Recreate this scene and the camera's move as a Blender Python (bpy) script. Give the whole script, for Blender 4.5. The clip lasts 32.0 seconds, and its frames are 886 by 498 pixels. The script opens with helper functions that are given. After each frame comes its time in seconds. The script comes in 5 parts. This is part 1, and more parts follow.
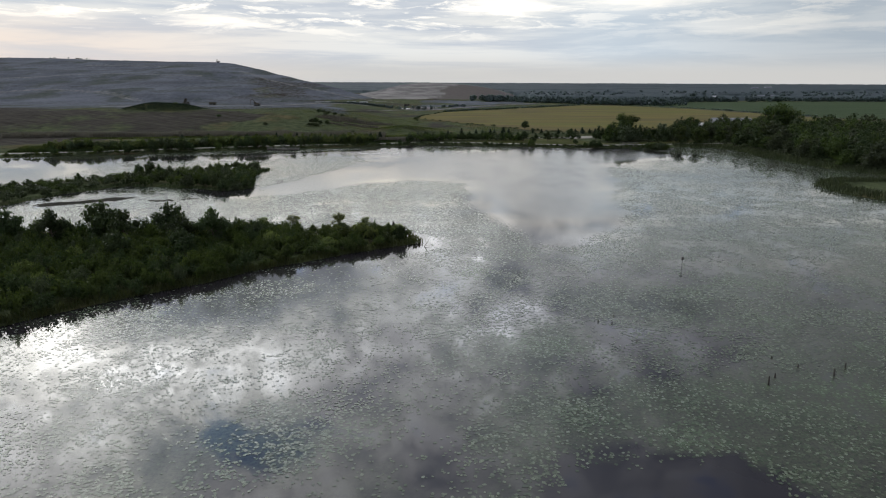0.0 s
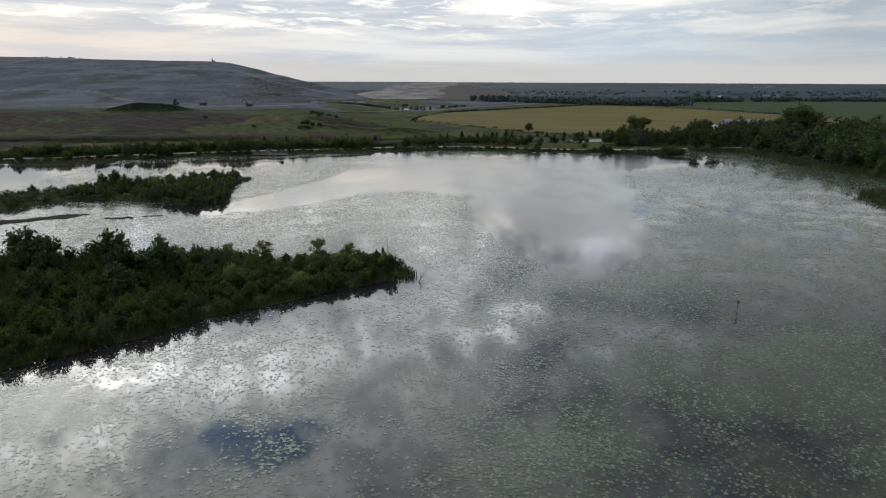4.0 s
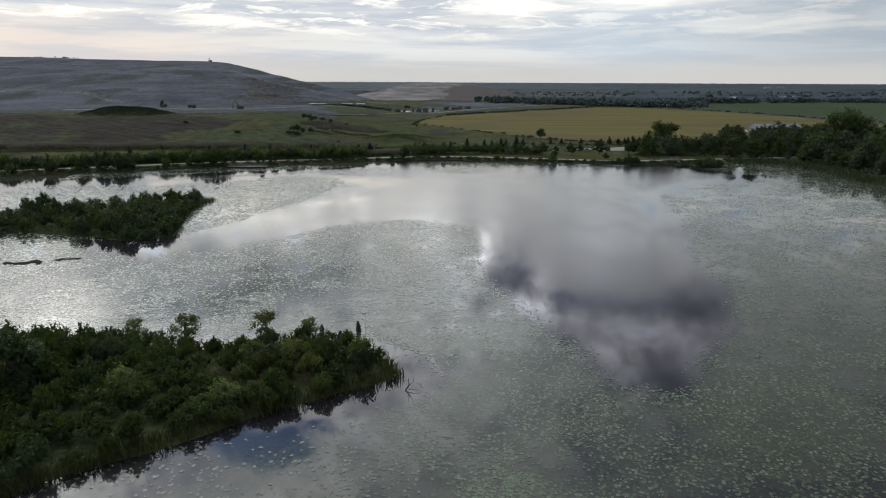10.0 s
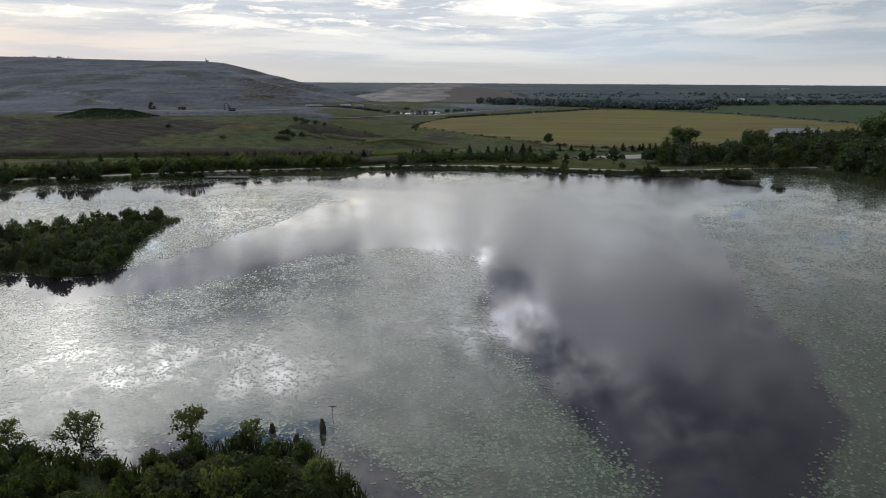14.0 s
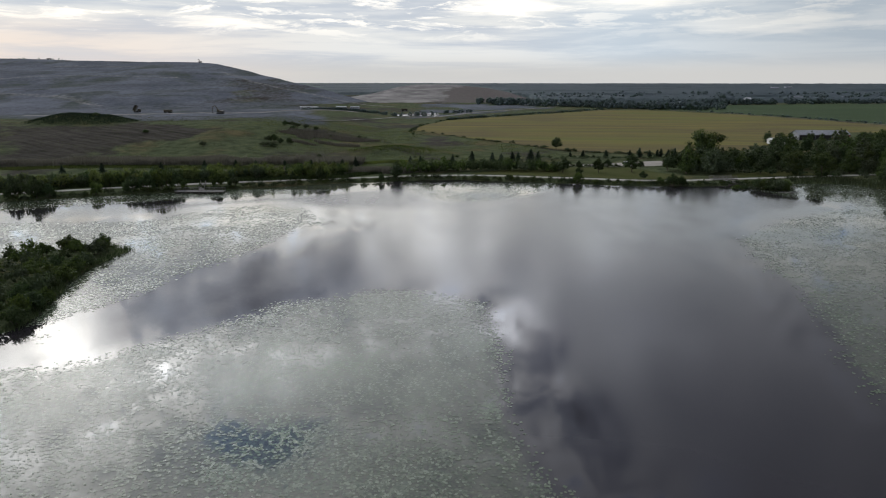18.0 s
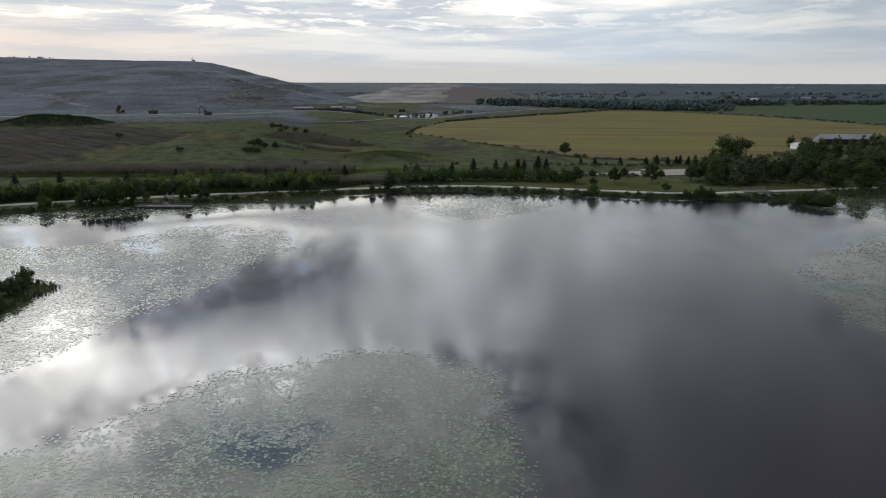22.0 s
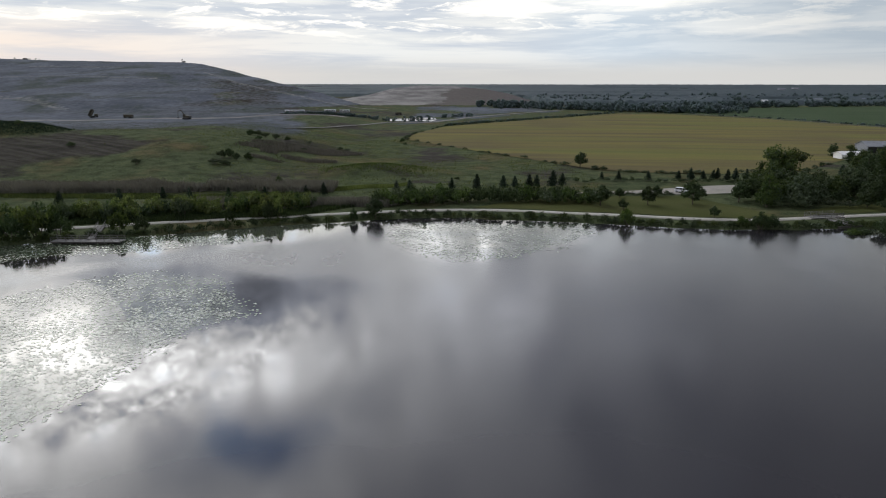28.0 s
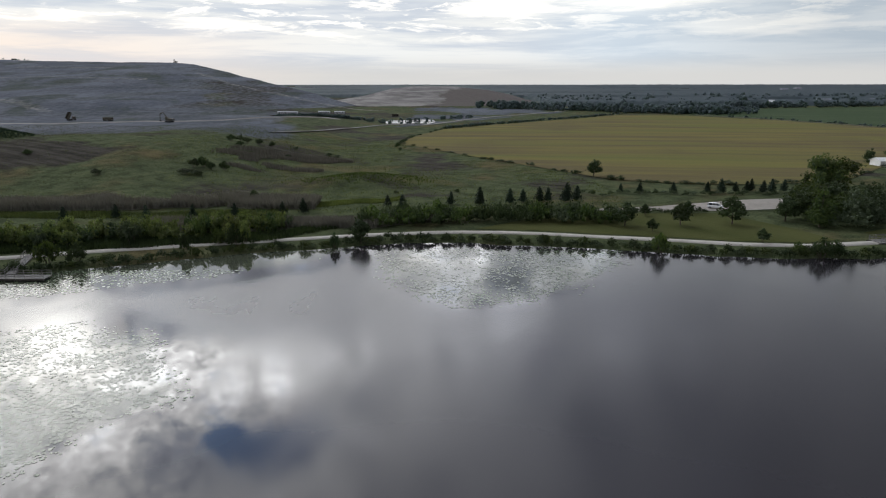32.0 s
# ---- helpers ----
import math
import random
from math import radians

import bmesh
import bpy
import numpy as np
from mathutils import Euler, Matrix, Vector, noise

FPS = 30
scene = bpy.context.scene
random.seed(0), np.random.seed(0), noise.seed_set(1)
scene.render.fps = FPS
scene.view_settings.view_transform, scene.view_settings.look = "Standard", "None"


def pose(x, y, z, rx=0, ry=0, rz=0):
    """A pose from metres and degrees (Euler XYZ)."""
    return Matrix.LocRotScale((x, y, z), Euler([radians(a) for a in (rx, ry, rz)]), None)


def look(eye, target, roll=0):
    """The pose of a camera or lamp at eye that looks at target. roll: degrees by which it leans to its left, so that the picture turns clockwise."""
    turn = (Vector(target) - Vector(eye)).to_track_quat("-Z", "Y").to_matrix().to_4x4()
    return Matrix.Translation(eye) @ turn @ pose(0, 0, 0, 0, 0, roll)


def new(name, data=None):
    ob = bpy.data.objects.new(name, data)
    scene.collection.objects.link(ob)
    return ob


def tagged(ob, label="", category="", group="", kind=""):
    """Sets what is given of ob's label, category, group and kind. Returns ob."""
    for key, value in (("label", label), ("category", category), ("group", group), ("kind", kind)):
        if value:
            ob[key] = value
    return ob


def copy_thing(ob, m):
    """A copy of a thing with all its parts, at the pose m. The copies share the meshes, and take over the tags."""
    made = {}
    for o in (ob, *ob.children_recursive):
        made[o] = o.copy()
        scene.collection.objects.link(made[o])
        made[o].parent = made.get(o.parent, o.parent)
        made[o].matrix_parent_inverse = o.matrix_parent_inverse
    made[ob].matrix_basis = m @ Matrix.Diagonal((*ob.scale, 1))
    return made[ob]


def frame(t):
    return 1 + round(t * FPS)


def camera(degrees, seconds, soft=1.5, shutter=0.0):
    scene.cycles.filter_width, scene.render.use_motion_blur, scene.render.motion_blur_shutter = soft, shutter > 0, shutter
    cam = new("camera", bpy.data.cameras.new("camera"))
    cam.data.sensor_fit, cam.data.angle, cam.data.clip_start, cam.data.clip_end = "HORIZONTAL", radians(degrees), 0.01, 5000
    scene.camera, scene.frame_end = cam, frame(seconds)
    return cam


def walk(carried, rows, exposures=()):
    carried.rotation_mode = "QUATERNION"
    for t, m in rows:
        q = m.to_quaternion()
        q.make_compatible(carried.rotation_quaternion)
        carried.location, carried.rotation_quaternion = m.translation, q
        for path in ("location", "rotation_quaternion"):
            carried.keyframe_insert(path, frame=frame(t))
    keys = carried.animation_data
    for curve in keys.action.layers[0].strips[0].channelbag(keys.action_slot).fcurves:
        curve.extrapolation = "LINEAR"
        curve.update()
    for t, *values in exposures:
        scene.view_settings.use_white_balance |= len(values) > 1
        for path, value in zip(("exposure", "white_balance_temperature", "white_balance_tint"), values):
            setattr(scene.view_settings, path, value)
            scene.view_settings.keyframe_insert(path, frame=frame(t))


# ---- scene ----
LENS = 69.3
PATH = [
    (0, (0.011, 2.555, 38.597), (0.004, 4.49, 38.09), 0.2),
    (1, (0.04, 9.114, 38.609), (0.035, 11.049, 38.101), 0.3),
    (2, (0.036, 15.869, 38.639), (0.032, 17.803, 38.131), 0.3),
    (3, (0.078, 22.948, 38.699), (0.074, 24.883, 38.191), 0.2),
    (6, (0.187, 45.149, 39.179), (0.178, 47.083, 38.669), 0.3),
    (7, (0.288, 52.713, 39.269), (0.277, 54.647, 38.759), 0.3),
    (8, (0.367, 60.206, 39.313), (0.354, 62.14, 38.803), 0.3),
    (9, (0.426, 67.711, 39.356), (0.411, 69.645, 38.848), 0.3),
    (10, (0.482, 75.308, 39.462), (0.465, 77.242, 38.954), 0.2),
    (11, (0.539, 82.907, 39.585), (0.52, 84.841, 39.076), 0.2),
    (12, (0.583, 90.392, 39.699), (0.563, 92.326, 39.191), 0.3),
    (13, (0.62, 97.851, 39.877), (0.599, 99.786, 39.369), 0.3),
    (14, (0.621, 105.375, 39.91), (0.601, 107.309, 39.404), 0.3),
    (17, (-0.06, 129.205, 40.203), (-0.078, 131.14, 39.697), 0.1),
    (18, (-0.262, 136.953, 40.216), (-0.28, 138.887, 39.71), 0.0),
    (19, (-0.385, 144.596, 40.185), (-0.401, 146.531, 39.679), 0.1),
    (20, (-0.333, 152.139, 40.181), (-0.349, 154.074, 39.674), 0.1),
    (21, (-0.346, 159.632, 40.196), (-0.362, 161.567, 39.69), 0.1),
    (22, (-0.267, 167.072, 40.211), (-0.282, 169.007, 39.704), 0.1),
    (23, (-0.358, 174.62, 40.218), (-0.372, 176.555, 39.712), 0.1),
    (24, (-0.409, 182.136, 40.287), (-0.422, 184.071, 39.781), 0.1),
    (25, (-0.229, 189.556, 40.293), (-0.243, 191.491, 39.788), 0.1),
    (28, (-0.147, 212.43, 40.22), (-0.16, 214.365, 39.717), -0.0),
    (29, (-0.189, 220.259, 40.141), (-0.201, 222.196, 39.639), -0.2),
    (30, (-0.173, 228.152, 40.118), (-0.184, 230.088, 39.616), -0.1),
    (31, (-0.129, 236.022, 40.06), (-0.139, 237.959, 39.559), -0.1),
    (32, (-0.062, 243.902, 40.091), (-0.072, 245.838, 39.589), -0.1),
]
cam = camera(LENS, 32.0, soft=1.1)
walk(cam, [(t, look(eye, target, roll)) for t, eye, target, roll in PATH], [(0, 0.0), (24, 0.0), (28, 0.1), (32, 0.14)])

# ---------------------------------------------------------------- light
SUN_EL, SUN_AZ = 19.5, -33.3          # degrees above the horizon, and from +y towards +x
sun_way = Vector((math.sin(radians(SUN_AZ)) * math.cos(radians(SUN_EL)),
                  math.cos(radians(SUN_AZ)) * math.cos(radians(SUN_EL)), math.sin(radians(SUN_EL))))
sun = new("sun", bpy.data.lights.new("sun", "SUN"))
sun.data.energy, sun.data.angle, sun.data.color = 0.02, radians(10), (1.0, 0.93, 0.82)
sun.matrix_world = look(sun_way * 500, (0, 0, 0))
scene.view_settings.exposure = 0.0


class Net:
    """Short hand for a node tree."""

    def __init__(self, tree):
        self.tree = tree
        tree.nodes.clear()

    def add(self, kind, ins=None):
        n = self.tree.nodes.new(kind)
        for k, v in (ins or {}).items():
            self.to(n, k, v)
        return n

    def to(self, n, key, v):
        socket = n.inputs[key]
        if isinstance(v, bpy.types.NodeSocket):
            self.tree.links.new(v, socket)
        elif isinstance(v, bpy.types.Node):
            self.tree.links.new(v.outputs[0], socket)
        else:
            socket.default_value = v

    def maths(self, op, a, b=0.0, c=0.0, clamp=False):
        node = self.add("ShaderNodeMath", {0: a, 1: b, 2: c})
        node.operation, node.use_clamp = op, clamp
        return node.outputs[0]

    def vec(self, op, a, b=(0, 0, 0)):
        node = self.add("ShaderNodeVectorMath", {0: a, 1: b})
        node.operation = op
        return node

    def mix(self, f, a, b, blend="MIX"):
        n = self.add("ShaderNodeMix")
        n.data_type, n.blend_type = "RGBA", blend
        for key, v in ((0, f), (6, a), (7, b)):
            self.to(n, key, v)
        return n.outputs[2]

    def noise(self, where, scale, detail=4.0, rough=0.55, distort=0.0, out=0):
        return self.add("ShaderNodeTexNoise", {"Vector": where, "Scale": scale, "Detail": detail, "Roughness": rough, "Distortion": distort}).outputs[out]

    def span(self, v, lo, hi, to_lo=0.0, to_hi=1.0, kind="SMOOTHSTEP"):
        node = self.add("ShaderNodeMapRange", {0: v, 1: lo, 2: hi, 3: to_lo, 4: to_hi})
        node.interpolation_type = kind
        return node.outputs[0]

    def attribute(self, name):
        node = self.add("ShaderNodeAttribute")
        node.attribute_name = name
        return node


def rgb(r, g, b):
    return (r, g, b, 1.0)


# sky: clear air behind a broken sheet of cloud, thin and bright round the sun
world = bpy.data.worlds.new("sky")
scene.world = world
world.use_nodes = True
n = Net(world.node_tree)
way = n.add("ShaderNodeTexCoord").outputs["Generated"]
parts_xyz = n.add("ShaderNodeSeparateXYZ", {0: way})
up = n.maths("MAXIMUM", parts_xyz.outputs[2], 0.0)
air = n.add("ShaderNodeTexSky")
air.sky_type, air.sun_disc, air.sun_elevation, air.sun_rotation = "NISHITA", False, radians(SUN_EL), radians(SUN_AZ)
air.air_density, air.dust_density, air.ozone_density = 1.0, 2.0, 1.5
air_col = n.mix(1.0, air.outputs[0], rgb(0.05, 0.053, 0.056), "MULTIPLY")
lift = n.maths("ADD", up, 0.055)
sheet = n.add("ShaderNodeCombineXYZ", {0: n.maths("DIVIDE", parts_xyz.outputs[0], lift), 1: n.maths("DIVIDE", parts_xyz.outputs[1], lift), 2: 0.0})
fine = n.noise(sheet, 4.6, 7.0, 0.62, 0.7)
streak = n.noise(n.vec("MULTIPLY", way, (3.4, 3.4, 44.0)), 1.0, 6.0, 0.58, 0.35)
high = n.span(up, 0.13, 0.36)
toward = n.maths("MAXIMUM", n.vec("DOT_PRODUCT", way, tuple(sun_way)).outputs["Value"], 0.0)
# brightness of the cloud sheet: strong towards the hidden sun, dull behind
light = n.maths("ADD", n.maths("MULTIPLY_ADD", n.maths("POWER", toward, 2.2), 2.0, 0.27), n.maths("MULTIPLY_ADD", n.maths("MULTIPLY", n.maths("POWER", toward, 12.0), n.span(up, 0.28, 0.46, 0.15, 1.0)), 2.4, n.maths("MULTIPLY", n.maths("POWER", toward, 70.0), 0.5)))
tint = n.mix(n.maths("POWER", toward, 4.0), rgb(0.97, 0.98, 1.08), rgb(1.04, 1.0, 0.955))
upper = n.mix(1.0, n.add("ShaderNodeCombineColor", {0: light, 1: light, 2: light}), tint, "MULTIPLY")
east = n.span(parts_xyz.outputs[0], 0.04, 0.28)
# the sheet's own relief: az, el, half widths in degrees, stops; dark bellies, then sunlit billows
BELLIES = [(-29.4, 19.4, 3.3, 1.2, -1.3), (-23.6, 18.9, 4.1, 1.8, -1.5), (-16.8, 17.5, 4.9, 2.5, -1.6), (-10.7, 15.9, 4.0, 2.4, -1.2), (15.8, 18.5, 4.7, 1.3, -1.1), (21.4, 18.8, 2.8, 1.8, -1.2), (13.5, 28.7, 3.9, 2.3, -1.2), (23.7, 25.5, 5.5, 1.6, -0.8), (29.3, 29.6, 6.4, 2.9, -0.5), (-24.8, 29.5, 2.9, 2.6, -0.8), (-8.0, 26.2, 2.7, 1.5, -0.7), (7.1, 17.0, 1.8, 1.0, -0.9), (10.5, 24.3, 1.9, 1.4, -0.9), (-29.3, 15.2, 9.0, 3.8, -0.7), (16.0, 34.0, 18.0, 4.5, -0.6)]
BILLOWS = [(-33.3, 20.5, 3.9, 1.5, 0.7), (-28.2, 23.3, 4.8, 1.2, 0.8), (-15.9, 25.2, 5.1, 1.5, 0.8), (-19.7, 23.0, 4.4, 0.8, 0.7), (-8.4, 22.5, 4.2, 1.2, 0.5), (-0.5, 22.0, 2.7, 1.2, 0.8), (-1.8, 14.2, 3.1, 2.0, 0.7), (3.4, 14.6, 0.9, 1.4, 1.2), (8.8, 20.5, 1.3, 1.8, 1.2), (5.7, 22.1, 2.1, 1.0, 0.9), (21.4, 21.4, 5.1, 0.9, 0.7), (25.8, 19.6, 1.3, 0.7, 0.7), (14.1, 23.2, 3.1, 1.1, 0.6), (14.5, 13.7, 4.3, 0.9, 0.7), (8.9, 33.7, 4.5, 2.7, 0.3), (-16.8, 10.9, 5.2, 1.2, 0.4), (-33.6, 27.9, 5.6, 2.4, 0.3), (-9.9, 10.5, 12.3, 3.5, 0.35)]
curl = n.vec("SUBTRACT", n.noise(way, 9.0, 6.0, 0.6, 0.3, 1), (0.5, 0.5, 0.5))
curl_xyz = n.add("ShaderNodeSeparateXYZ", {0: curl})
az_deg = n.maths("MULTIPLY_ADD", curl_xyz.outputs[0], 10.0, n.maths("MULTIPLY", n.maths("ARCTAN2", parts_xyz.outputs[0], parts_xyz.outputs[1]), 57.296))
el_deg = n.maths("MULTIPLY_ADD", curl_xyz.outputs[2], 7.0, n.maths("MULTIPLY", n.maths("ARCSINE", parts_xyz.outputs[2]), 57.296))


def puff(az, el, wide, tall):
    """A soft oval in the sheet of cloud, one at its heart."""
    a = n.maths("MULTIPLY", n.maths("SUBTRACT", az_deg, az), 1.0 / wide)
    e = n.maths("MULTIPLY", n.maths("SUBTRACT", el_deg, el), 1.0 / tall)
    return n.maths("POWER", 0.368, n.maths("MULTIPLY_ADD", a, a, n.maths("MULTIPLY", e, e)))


wisp = n.noise(n.vec("MULTIPLY", way, (1.0, 1.0, 1.35)), 15.0, 8.0, 0.62, 0.35)
relief = n.maths("MULTIPLY", n.maths("SUBTRACT", wisp, 0.5), n.maths("ADD", n.maths("MULTIPLY_ADD", east, -2.4, 4.6), n.maths("ADD", n.maths("MULTIPLY", puff(7.0, 21.0, 7.0, 7.0), 4.5), n.maths("MULTIPLY", puff(19.0, 27.5, 10.0, 7.0), 4.5))))
shreds = n.noise(n.vec("MULTIPLY", way, (1.0, 1.0, 2.2)), 38.0, 6.0, 0.6, 0.5)
relief = n.maths("MULTIPLY_ADD", n.maths("SUBTRACT", shreds, 0.5), n.maths("MULTIPLY", puff(-29.0, 24.0, 12.0, 6.5), 5.0), relief)
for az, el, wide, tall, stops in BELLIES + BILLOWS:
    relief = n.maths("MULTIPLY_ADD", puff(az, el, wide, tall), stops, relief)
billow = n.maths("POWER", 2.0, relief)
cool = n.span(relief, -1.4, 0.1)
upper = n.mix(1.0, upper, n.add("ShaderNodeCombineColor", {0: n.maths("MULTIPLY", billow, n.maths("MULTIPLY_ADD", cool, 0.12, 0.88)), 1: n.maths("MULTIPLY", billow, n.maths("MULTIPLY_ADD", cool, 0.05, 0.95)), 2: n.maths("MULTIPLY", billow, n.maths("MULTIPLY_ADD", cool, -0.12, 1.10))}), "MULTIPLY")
# a clear gap in the sheet
gap = n.span(n.maths("MULTIPLY_ADD", n.maths("SUBTRACT", wisp, 0.5), 2.4, puff(-18.1, 30.1, 5.8, 2.4)), 0.14, 0.80)
low = n.mix(n.span(streak, 0.40, 0.62), n.mix(east, rgb(0.57, 0.62, 0.69), rgb(0.57, 0.65, 0.73)), n.mix(east, rgb(0.82, 0.83, 0.82), rgb(0.70, 0.76, 0.81)))
flake = n.noise(n.vec("MULTIPLY", way, (11.0, 11.0, 70.0)), 1.0, 6.0, 0.66, 0.5)
low = n.mix(n.maths("MULTIPLY", n.span(flake, 0.50, 0.62), n.maths("MULTIPLY", n.span(up, 0.045, 0.09, 0.0, 0.75), n.maths("MULTIPLY_ADD", east, -0.6, 1.0))), low, rgb(1.28, 1.22, 1.11))
low = n.mix(n.maths("MULTIPLY", n.span(n.noise(n.vec("MULTIPLY", way, (3.0, 3.0, 30.0)), 1.3, 5.0, 0.55), 0.48, 0.62), n.maths("MULTIPLY", n.span(up, 0.05, 0.11), 0.4)), low, rgb(1.0, 0.99, 0.95))
# bright banks low in the sky, long and thin
drift = n.vec("MULTIPLY", n.vec("ADD", way, n.vec("MULTIPLY", n.vec("SUBTRACT", n.noise(n.vec("MULTIPLY", way, (6.0, 6.0, 60.0)), 1.0, 5.0, 0.65, 0.0, 1), (0.5, 0.5, 0.5)), (0.22, 0.22, 0.035))), (1.0, 1.0, 7.0))
bank = 0.0
for az, el, wide, strong in ((-19, 7.4, 8.0, 1.0), (5, 6.0, 6.5, 0.95), (16, 6.6, 8.0, 0.6), (-29, 4.9, 3.0, 0.8), (-19, 4.6, 5.0, 0.6), (24, 4.2, 6.0, 0.35), (-6, 8.4, 6.0, 0.9)):
    a, e = radians(az), radians(el)
    d = n.vec("DISTANCE", drift, (math.sin(a) * math.cos(e), math.cos(a) * math.cos(e), 7 * math.sin(e))).outputs["Value"]
    bank = n.maths("MAXIMUM", bank, n.span(d, 0.25 * radians(wide), 1.05 * radians(wide), strong, 0.0))
low = n.mix(bank, low, rgb(1.28, 1.22, 1.11))
az_true = n.maths("MULTIPLY", n.maths("ARCTAN2", parts_xyz.outputs[0], parts_xyz.outputs[1]), 57.296)
el_true = n.maths("MULTIPLY", n.maths("ARCSINE", parts_xyz.outputs[2]), 57.296)
off = n.maths("SUBTRACT", el_true, n.maths("ADD", n.span(az_true, 20.0, 30.0, 3.1, 4.05), n.maths("MULTIPLY_ADD", streak, 0.5, -0.25)))
trail = n.maths("MULTIPLY", n.span(n.maths("ABSOLUTE", off), 0.03, 0.22, 0.4, 0.0), n.span(az_true, 20.0, 27.0))
low = n.mix(trail, low, rgb(0.95, 0.95, 0.94))
shade = n.span(parts_xyz.outputs[0], 0.20, 0.55, 1.0, 0.75)
low = n.mix(1.0, low, n.add("ShaderNodeCombineColor", {0: shade, 1: shade, 2: shade}), "MULTIPLY")
low = n.mix(n.span(up, 0.128, 0.165), low, n.mix(1.0, low, rgb(1.55, 1.52, 1.45), "MULTIPLY"))
dull = n.span(parts_xyz.outputs[0], 0.10, 0.45, 1.0, 0.68)
upper = n.mix(1.0, upper, n.add("ShaderNodeCombineColor", {0: n.maths("MULTIPLY", dull, 0.96), 1: dull, 2: n.maths("MULTIPLY", dull, 1.06)}), "MULTIPLY")
low_billow = n.maths("MULTIPLY_ADD", n.maths("SUBTRACT", billow, 1.0), n.span(up, 0.14, 0.22, 0.0, 0.9), 1.0)
low = n.mix(1.0, low, n.add("ShaderNodeCombineColor", {0: low_billow, 1: low_billow, 2: low_billow}), "MULTIPLY")
sky = n.mix(high, low, upper)
sky = n.mix(n.maths("MULTIPLY", gap, n.span(up, 0.135, 0.19)), sky, n.mix(1.0, air_col, rgb(0.9, 1.5, 2.7), "MULTIPLY"))
west = n.span(parts_xyz.outputs[0], -0.60, -0.12)
warm = n.maths("MULTIPLY", n.span(parts_xyz.outputs[0], -0.60, -0.08, 1.0, 0.0), n.span(up, 0.045, 0.10, 1.0, 0.0))
sky = n.mix(n.maths("MULTIPLY", warm, n.span(streak, 0.3, 0.6, 0.35, 0.85)), sky, rgb(0.93, 0.80, 0.70))
haze = n.mix(west, rgb(0.82, 0.71, 0.66), rgb(0.63, 0.62, 0.60))
sky = n.mix(n.span(up, 0.008, 0.045, 0.9, 0.0), sky, haze)
sky = n.mix(n.maths("MULTIPLY", n.maths("POWER", toward, 900.0), n.span(fine, 0.35, 0.65, 0.35, 1.0)), sky, rgb(6.0, 5.8, 5.4), "ADD")
n.add("ShaderNodeOutputWorld", {0: n.add("ShaderNodeBackground", {0: sky, 1: 1.0})})


# ---------------------------------------------------------------- materials
def material(name):
    m = bpy.data.materials.new(name)
    m.use_nodes = True
    net = Net(m.node_tree)
    return m, net, net.add("ShaderNodeNewGeometry").outputs["Position"]


def finish(net, colour, rough=0.8, bump=None, depth=0.1, metal=0.0, spec=0.4, extra=None):
    ins = {"Base Color": colour, "Roughness": rough, "Metallic": metal, "Specular IOR Level": spec}
    if bump is not None:
        ins["Normal"] = net.add("ShaderNodeBump", {"Height": bump, "Distance": depth, "Strength": 1.0})
    ins.update(extra or {})
    s = net.add("ShaderNodeBsdfPrincipled", ins)
    net.add("ShaderNodeOutputMaterial", {0: s})
    return s


def plain(name, dark, light, scale=3.0, rough=0.7, metal=0.0, depth=0.01, spec=0.4):
    """A worn surface: two tones by grain and by broad stains."""
    m, net, p = material(name)
    grain, stain = net.noise(p, scale, 5.0), net.noise(p, scale * 0.11, 3.0)
    f = net.maths("ADD", net.maths("MULTIPLY", grain, 0.55), net.maths("MULTIPLY", stain, 0.45))
    rand = net.add("ShaderNodeObjectInfo").outputs["Random"]
    f = net.maths("ADD", net.span(f, 0.3, 0.7), net.maths("MULTIPLY_ADD", rand, 0.3, -0.15), clamp=True)
    finish(net, net.mix(f, rgb(*dark), rgb(*light)), net.maths("MULTIPLY_ADD", grain, 0.2, rough - 0.1), grain, depth, metal, spec)
    return m


def foliage(name, dark, light, clear=0.3, hue=0.03):
    m, net, p = material(name)
    isle = net.add("ShaderNodeNewGeometry").outputs["Random Per Island"]
    rand = net.add("ShaderNodeObjectInfo").outputs["Random"]
    patch = net.noise(p, 0.13, 3.0)
    f = net.maths("ADD", net.maths("MULTIPLY", isle, 0.5), net.maths("MULTIPLY", net.span(patch, 0.3, 0.7), 0.5))
    col = net.mix(f, rgb(*dark), rgb(*light))
    col = net.add("ShaderNodeHueSaturation", {"Hue": net.maths("MULTIPLY_ADD", rand, hue, 0.5 - hue / 2), "Saturation": 1.0,
                                              "Value": net.maths("MULTIPLY_ADD", rand, 0.5, 0.75), "Color": col})
    a = net.add("ShaderNodeBsdfPrincipled", {"Base Color": col, "Roughness": 0.6, "Specular IOR Level": 0.12})
    b = net.add("ShaderNodeBsdfTranslucent", {"Color": net.mix(1.0, col.outputs[0], rgb(1.2, 1.3, 0.6), "MULTIPLY")})
    net.add("ShaderNodeOutputMaterial", {0: net.add("ShaderNodeMixShader", {0: clear, 1: a, 2: b})})
    return m


